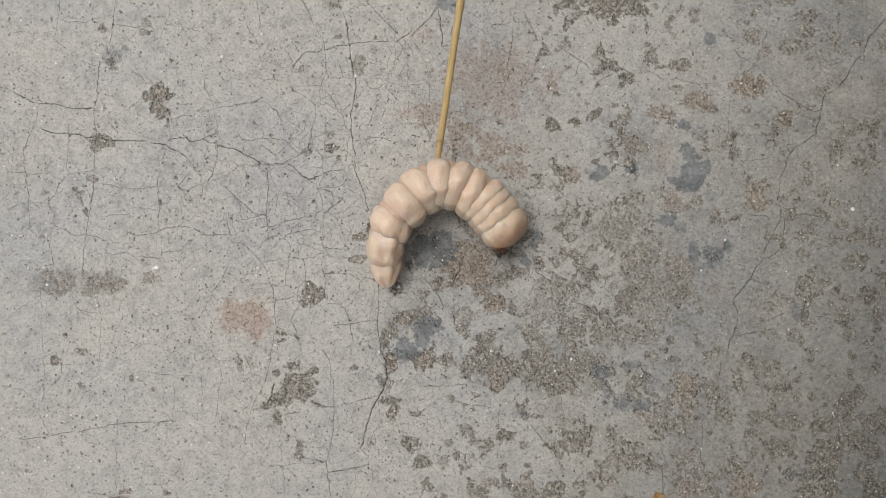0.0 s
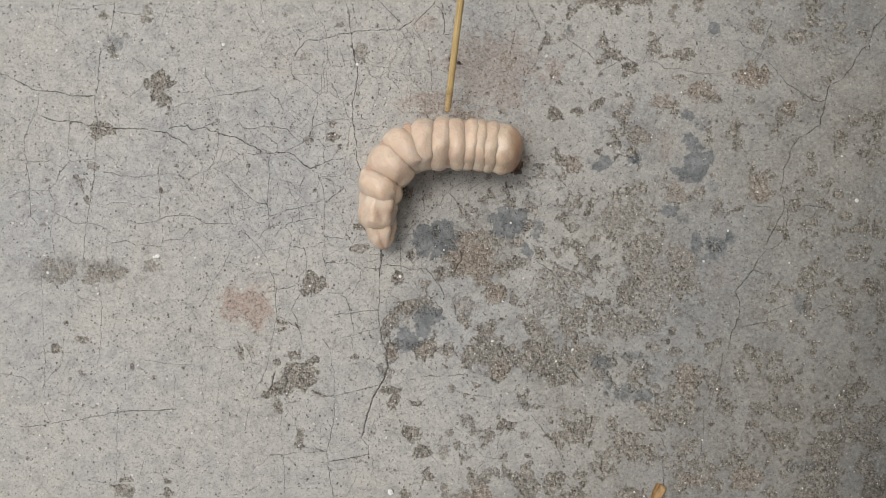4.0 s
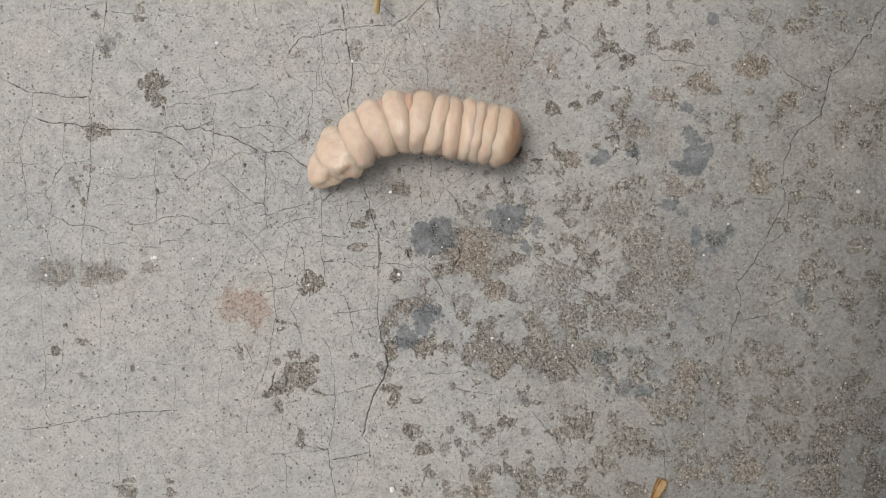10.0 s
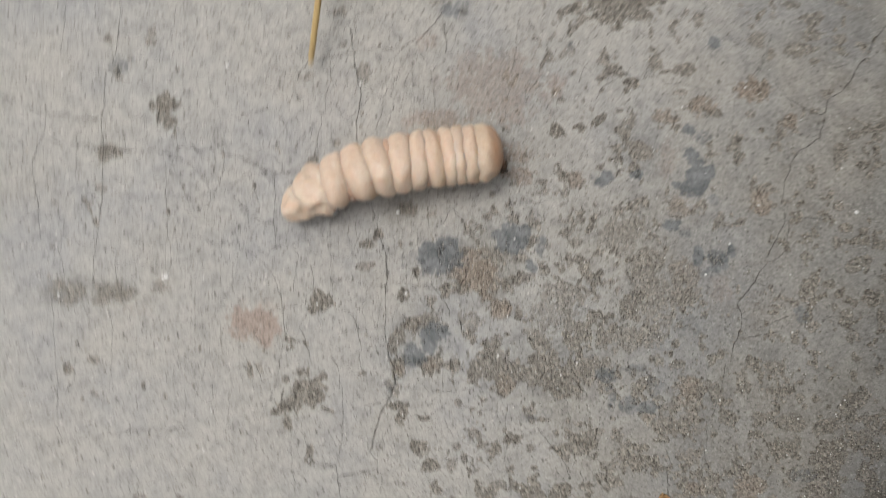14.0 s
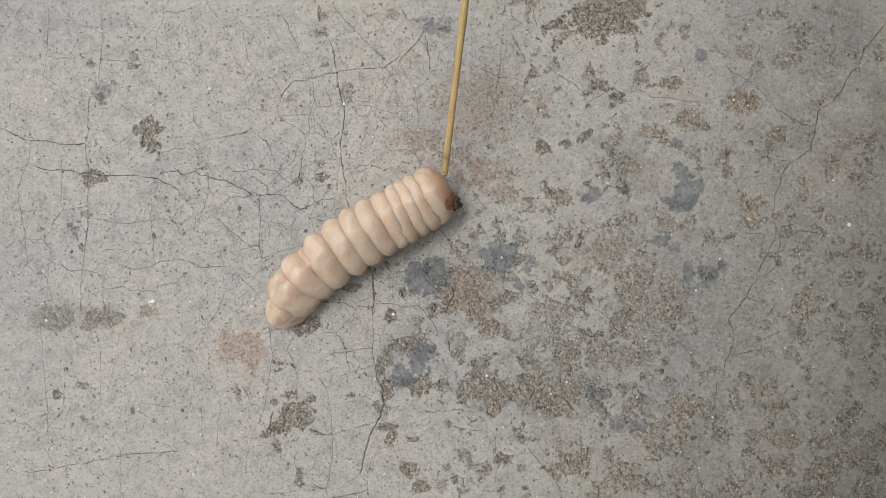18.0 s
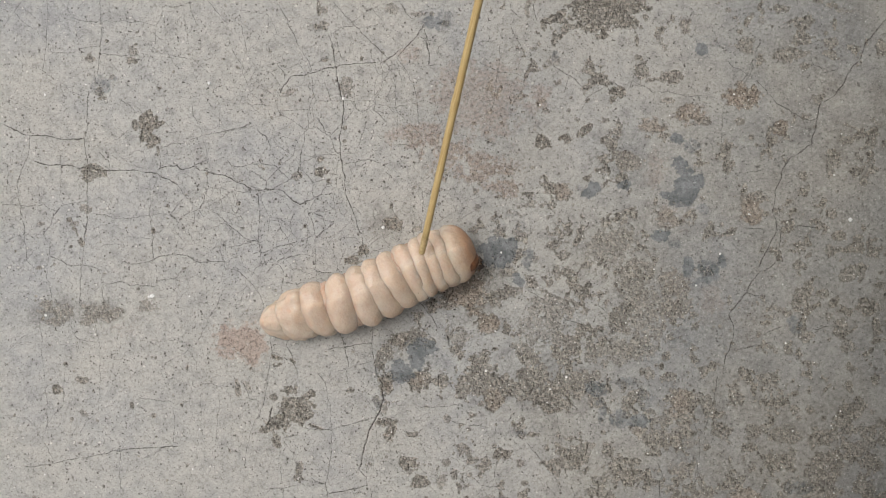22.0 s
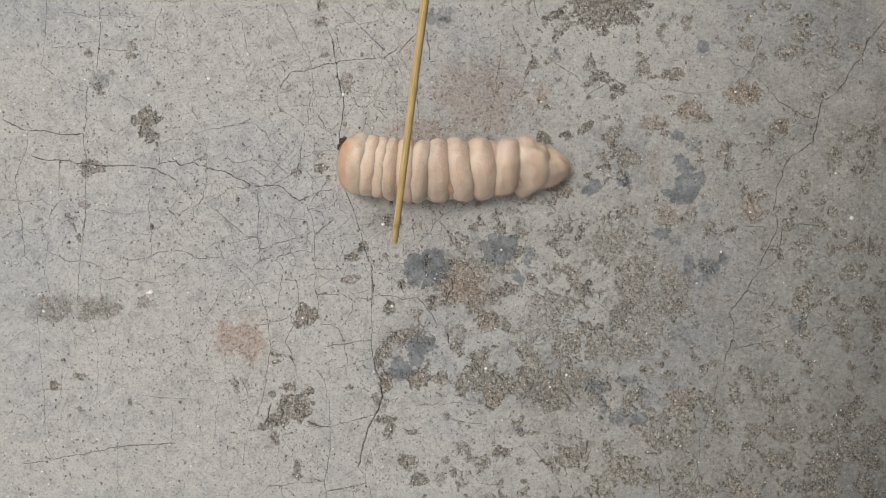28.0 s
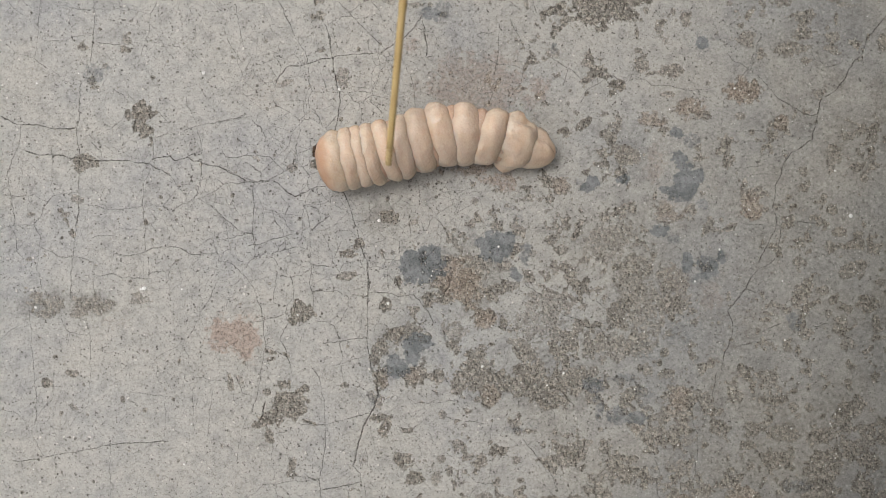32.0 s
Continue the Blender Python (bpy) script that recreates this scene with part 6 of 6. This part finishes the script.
    bend(29.5, -62, (54.7, 34.1), (40.9, 25.8), (22.8, 21.7), (-1.9, 18.8), (-34.7, 19.5))
    bend(30, -62, (55.9, 36.2), (41.3, 28.1), (25.4, 21.6), (-1.5, 19.3), (-36.5, 18.6))
    bend(30.3, -62, (47.9, 43.9), (36.5, 30.5), (15.1, 25.0), (-8.6, 26.5), (-37.7, 28.0))
    bend(30.5, -62, (58.1, 30.2), (39.5, 25.6), (15.9, 24.8), (-7.9, 22.6), (-37.0, 18.4))
    bend(30.7, -62, (50.9, 40.1), (34.6, 33.3), (11.0, 29.0), (-12.6, 32.8), (-36.9, 40.5))
    bend(31, 50, (52.9, 41.2), (37.2, 44.2), (14.9, 45.8), (-9.8, 37.8), (-33.2, 25.8))
    bend(31.3, 50, (52.7, 44.6), (35.6, 46.7), (9.7, 47.0), (-16.4, 38.1), (-37.0, 31.4))
    bend(31.5, -40, (47.9, 53.5), (31.8, 57.6), (3.6, 56.8), (-22.5, 51.0), (-45.6, 46.0))
    bend(31.7, -40, (47.6, 52.0), (33.1, 57.5), (7.2, 56.6), (-21.3, 50.2), (-44.9, 46.1))
    bend(32, -50, (47.6, 49.6), (34.0, 55.2), (8.4, 59.0), (-18.5, 52.4), (-44.5, 47.7))
    times = sorted({round(k / 10, 2) for k in range(321)} | {25.03, 25.07, 9.57, 9.47})
    root_rows, ring_rows = [], [[] for _ in RINGS]
    for t in times:
        ms = grub_poses(t)
        root = ms[6].copy()
        x, y, _ = root.translation
        yaw = math.degrees(math.atan2(root[1][0], root[0][0]))
        root = pose(x, y, 0, 0, 0, yaw)
        root_rows.append((t, root))
        back = root.inverted()
        for k, m in enumerate(ms):
            ring_rows[k].append((t, back @ m))
    walk(GRUB, root_rows)
    for ob, rows in zip(GRUB_RINGS, ring_rows):
        walk(ob, rows)
    walk(SKEWER, [
        (0, pose(-0.0030, 0.0430, 0.0150, 0, -22.8, 81.1)),
        (0.2, pose(0.0008, 0.0400, 0.0150, 0, -22.8, 81.3)),
        (0.5, pose(0.0018, 0.0276, 0.0270, 0, -22.8, 81.0)),
        (0.7, pose(-0.0001, 0.0276, 0.0270, 0, -22.8, 78.8)),
        (1, pose(-0.0128, 0.0375, 0.0270, 0, -22.8, 76.9)),
        (1.2, pose(-0.0164, 0.0433, 0.0150, 0, -22.8, 75.6)),
        (1.5, pose(-0.0050, 0.0243, 0.0270, 0, -22.8, 80.4)),
        (1.7, pose(0.0027, 0.0265, 0.0270, 0, -22.8, 80.4)),
        (2, pose(0.0027, 0.0227, 0.0270, 0, -22.8, 80.9)),
        (2.2, pose(-0.0021, 0.0305, 0.0270, 0, -22.8, 83.3)),
        (2.5, pose(-0.0067, 0.0434, 0.0270, 0, -22.8, 81.3)),
        (3, pose(-0.0115, 0.0403, 0.0270, 0, -22.8, 79.5)),
        (3.5, pose(-0.0026, 0.0567, 0.0150, 0, -22.8, 82.0)),
        (5.5, pose(0.0020, 0.0592, 0.0080, 0, -22.8, 83.5)),
        (6, pose(-0.0111, 0.0480, 0.0270, 0, -22.8, 80.6)),
        (6.5, pose(-0.0012, 0.0489, 0.0270, 0, -22.8, 80.5)),
        (7, pose(0.0065, 0.0376, 0.0270, 0, -22.8, 82.9)),
        (7.5, pose(0.0002, 0.0387, 0.0270, 0, -22.8, 79.4)),
        (7.8, pose(0.0006, 0.0450, 0.0270, 0, -22.8, 82.5)),
        (8, pose(-0.0019, 0.0612, 0.0270, 0, -22.8, 82.2)),
        (8.5, pose(-0.0045, 0.0639, 0.0150, 0, -22.8, 80.3)),
        (9, pose(0.0060, 0.0421, 0.0270, 0, -22.8, 84.0)),
        (9.3, pose(0.0062, 0.0373, 0.0270, 0, -22.8, 81.1)),
        (9.5, pose(0.0040, 0.0444, 0.0270, 0, -22.8, 80.9)),
        (9.7, pose(-0.0005, 0.0581, 0.0270, 0, -22.8, 80.6)),
        (9.8, pose(-0.0109, 0.0675, 0.0270, 0, -22.8, 76.6)),
        (9.9, pose(-0.0271, 0.0877, 0.0080, 0, -22.8, 83.0)),
        (10, pose(-0.0267, 0.0965, 0.0080, 0, -22.8, 82.9)),
        (10.3, pose(-0.0144, 0.1357, 0.0080, 0, -22.8, 92.0)),
        (10.7, pose(0.0741, 0.1324, 0.0080, 0, -22.8, 92.4)),
        (11, pose(0.0941, 0.0664, 0.0080, 0, -22.8, 95.1)),
        (11.5, pose(0.0405, 0.0484, 0.0080, 0, -22.8, 84.3)),
        (12, pose(0.0095, 0.0452, 0.0270, 0, -22.8, 80.9)),
        (12.3, pose(-0.0046, 0.0489, 0.0270, 0, -22.8, 77.0)),
        (12.5, pose(-0.0079, 0.0559, 0.0270, 0, -22.8, 79.1)),
        (12.6, pose(-0.0084, 0.0700, 0.0270, 0, -22.8, 75.5)),
        (13, pose(-0.0070, 0.0749, 0.0080, 0, -22.8, 82.0)),
        (13.2, pose(-0.0070, 0.0623, 0.0150, 0, -22.8, 80.3)),
        (13.4, pose(-0.0159, 0.0468, 0.0270, 0, -22.8, 78.5)),
        (13.5, pose(-0.0187, 0.0511, 0.0270, 0, -22.8, 76.6)),
        (13.6, pose(-0.0257, 0.0609, 0.0080, 0, -22.8, 81.9)),
        (13.8, pose(-0.0557, 0.0975, 0.0080, 0, -22.8, 84.7)),
        (14, pose(-0.0572, 0.0863, 0.0080, 0, -22.8, 78.4)),
        (14.1, pose(-0.0269, 0.0695, 0.0080, 0, -22.8, 81.0)),
        (14.2, pose(-0.0177, 0.0674, 0.0080, 0, -22.8, 78.9)),
        (14.5, pose(-0.0087, 0.0572, 0.0150, 0, -22.8, 79.5)),
        (16.5, pose(-0.0235, 0.0625, 0.0080, 0, -22.8, 77.5)),
        (17, pose(-0.0142, 0.0497, 0.0270, 0, -22.8, 78.6)),
        (17.5, pose(-0.0121, 0.0607, 0.0150, 0, -22.8, 81.0)),
        (18, pose(0.0040, 0.0476, 0.0150, 0, -22.8, 80.9)),
        (18.5, pose(-0.0084, 0.0551, 0.0150, 0, -22.8, 79.4)),
        (19, pose(-0.0031, 0.0401, 0.0270, 0, -22.8, 80.8)),
        (19.5, pose(-0.0004, 0.0471, 0.0150, 0, -22.8, 80.6)),
        (20, pose(-0.0216, 0.0521, 0.0150, 0, -22.8, 78.1)),
        (20.5, pose(-0.0132, 0.0411, 0.0150, 0, -22.8, 78.4)),
        (21, pose(-0.0011, 0.0273, 0.0150, 0, -22.8, 78.9)),
        (21.5, pose(-0.0009, 0.0182, 0.0270, 0, -22.8, 80.0)),
        (22, pose(-0.0050, 0.0144, 0.0270, 0, -22.8, 74.7)),
        (22.5, pose(-0.0209, 0.0183, 0.0270, 0, -22.8, 76.4)),
        (23, pose(-0.0135, 0.0074, 0.0270, 0, -22.8, 74.9)),
        (23.3, pose(-0.0262, 0.0180, 0.0270, 0, -22.8, 73.6)),
        (23.5, pose(-0.0339, 0.0218, 0.0270, 0, -22.8, 73.1)),
        (24, pose(-0.0427, 0.0555, 0.0270, 0, -22.8, 75.2)),
        (24.5, pose(-0.0321, 0.0553, 0.0150, 0, -22.8, 78.0)),
        (25, pose(-0.0330, 0.0485, 0.0270, 0, -22.8, 77.5)),
        (25.1, pose(-0.0400, 0.0562, 0.0080, 0, -22.8, 75.5)),
        (25.5, pose(-0.0498, 0.0576, 0.0080, 0, -22.8, 73.8)),
        (27.5, pose(-0.0254, 0.0163, 0.0270, 0, -22.8, 73.3)),
        (27.7, pose(-0.0150, 0.0111, 0.0270, 0, -22.8, 74.7)),
        (27.9, pose(-0.0161, 0.0195, 0.0270, 0, -22.8, 77.0)),
        (28, pose(-0.0154, 0.0176, 0.0270, 0, -22.8, 79.8)),
        (28.3, pose(-0.0040, 0.0187, 0.0270, 0, -22.8, 80.4)),
        (28.5, pose(0.0012, 0.0214, 0.0270, 0, -22.8, 81.5)),
        (29, pose(-0.0199, 0.0258, 0.0270, 0, -22.8, 78.2)),
        (29.5, pose(-0.0214, 0.0305, 0.0270, 0, -22.8, 78.6)),
        (30, pose(-0.0245, 0.0315, 0.0150, 0, -22.8, 77.9)),
        (30.5, pose(-0.0026, 0.0212, 0.0270, 0, -22.8, 85.0)),
        (31, pose(-0.0129, 0.0274, 0.0270, 0, -22.8, 80.6)),
        (31.5, pose(-0.0010, 0.0326, 0.0270, 0, -22.8, 84.6)),
        (31.7, pose(-0.0044, 0.0352, 0.0270, 0, -22.8, 82.2)),
        (32, pose(-0.0160, 0.0457, 0.0270, 0, -22.8, 81.6)),
    ])
    walk(ANT, [
        (0, pose(0.0262, 0.2072, 0.0, 0, 0, -95)),
        (2, pose(0.0196, 0.1279, 0.0, 0, 0, -96)),
        (2.2, pose(0.0169, 0.1153, 0.0, 0, 0, -98)),
        (2.3, pose(0.0167, 0.1077, 0.0, 0, 0, -94)),
        (2.6, pose(0.0155, 0.0928, 0.0, 0, 0, -92)),
        (2.9, pose(0.0159, 0.0790, 0.0, 0, 0, -85)),
        (3.2, pose(0.0175, 0.0695, 0.0, 0, 0, -86)),
        (3.5, pose(0.0170, 0.0654, 0.0, 0, 0, -171)),
        (4.1, pose(-0.0028, 0.0851, 0.0, 0, 0, -206)),
        (4.8, pose(-0.0589, 0.1029, 0.0, 0, 0, -184)),
        (5.5, pose(-0.1073, 0.0926, 0.0, 0, 0, -164)),
        (5.7, pose(-0.1205, 0.0851, 0.0, 0, 0, -142)),
        (5.9, pose(-0.1309, 0.0743, 0.0, 0, 0, -125)),
        (6, pose(-0.1356, 0.0633, 0.0, 0, 0, -89)),
        (6.2, pose(-0.1304, 0.0423, 0.0, 0, 0, -69)),
        (6.4, pose(-0.1229, 0.0295, 0.0, 0, 0, -83)),
        (6.6, pose(-0.1273, 0.0151, 0.0, 0, 0, -135)),
        (6.8, pose(-0.1489, 0.0039, 0.0, 0, 0, -159)),
        (7, pose(-0.1694, -0.0008, 0.0, 0, 0, -171)),
        (7.2, pose(-0.1711, 0.0002, 0.0, 0, 0, -145)),
        (7.4, pose(-0.1812, -0.0091, 0.0, 0, 0, -120)),
        (7.6, pose(-0.1852, -0.0243, 0.0, 0, 0, -84)),
        (7.8, pose(-0.1786, -0.0349, 0.0, 0, 0, -47)),
        (7.9, pose(-0.1706, -0.0399, 0.0, 0, 0, -22)),
        (8, pose(-0.1612, -0.0420, 0.0, 0, 0, -49)),
        (8.3, pose(-0.1515, -0.0621, 0.0, 0, 0, -49)),
        (8.6, pose(-0.1359, -0.0716, 0.0, 0, 0, -21)),
        (8.9, pose(-0.1224, -0.0732, 0.0, 0, 0, -19)),
        (9, pose(-0.1157, -0.0785, 0.0, 0, 0, 66)),
        (9.2, pose(-0.1228, -0.0981, 0.0, 0, 0, -19)),
        (9.4, pose(-0.1299, -0.1188, 0.0, 0, 0, -104)),
        (10, pose(-0.1417, -0.1458, 0.0, 0, 0, -110)),
        (12, pose(-0.1442, -0.1578, 0.0, 0, 0, -109)),
        (32, pose(-0.1460, -0.1586, 0.0, 0, 0, -158)),
    ])


motions()
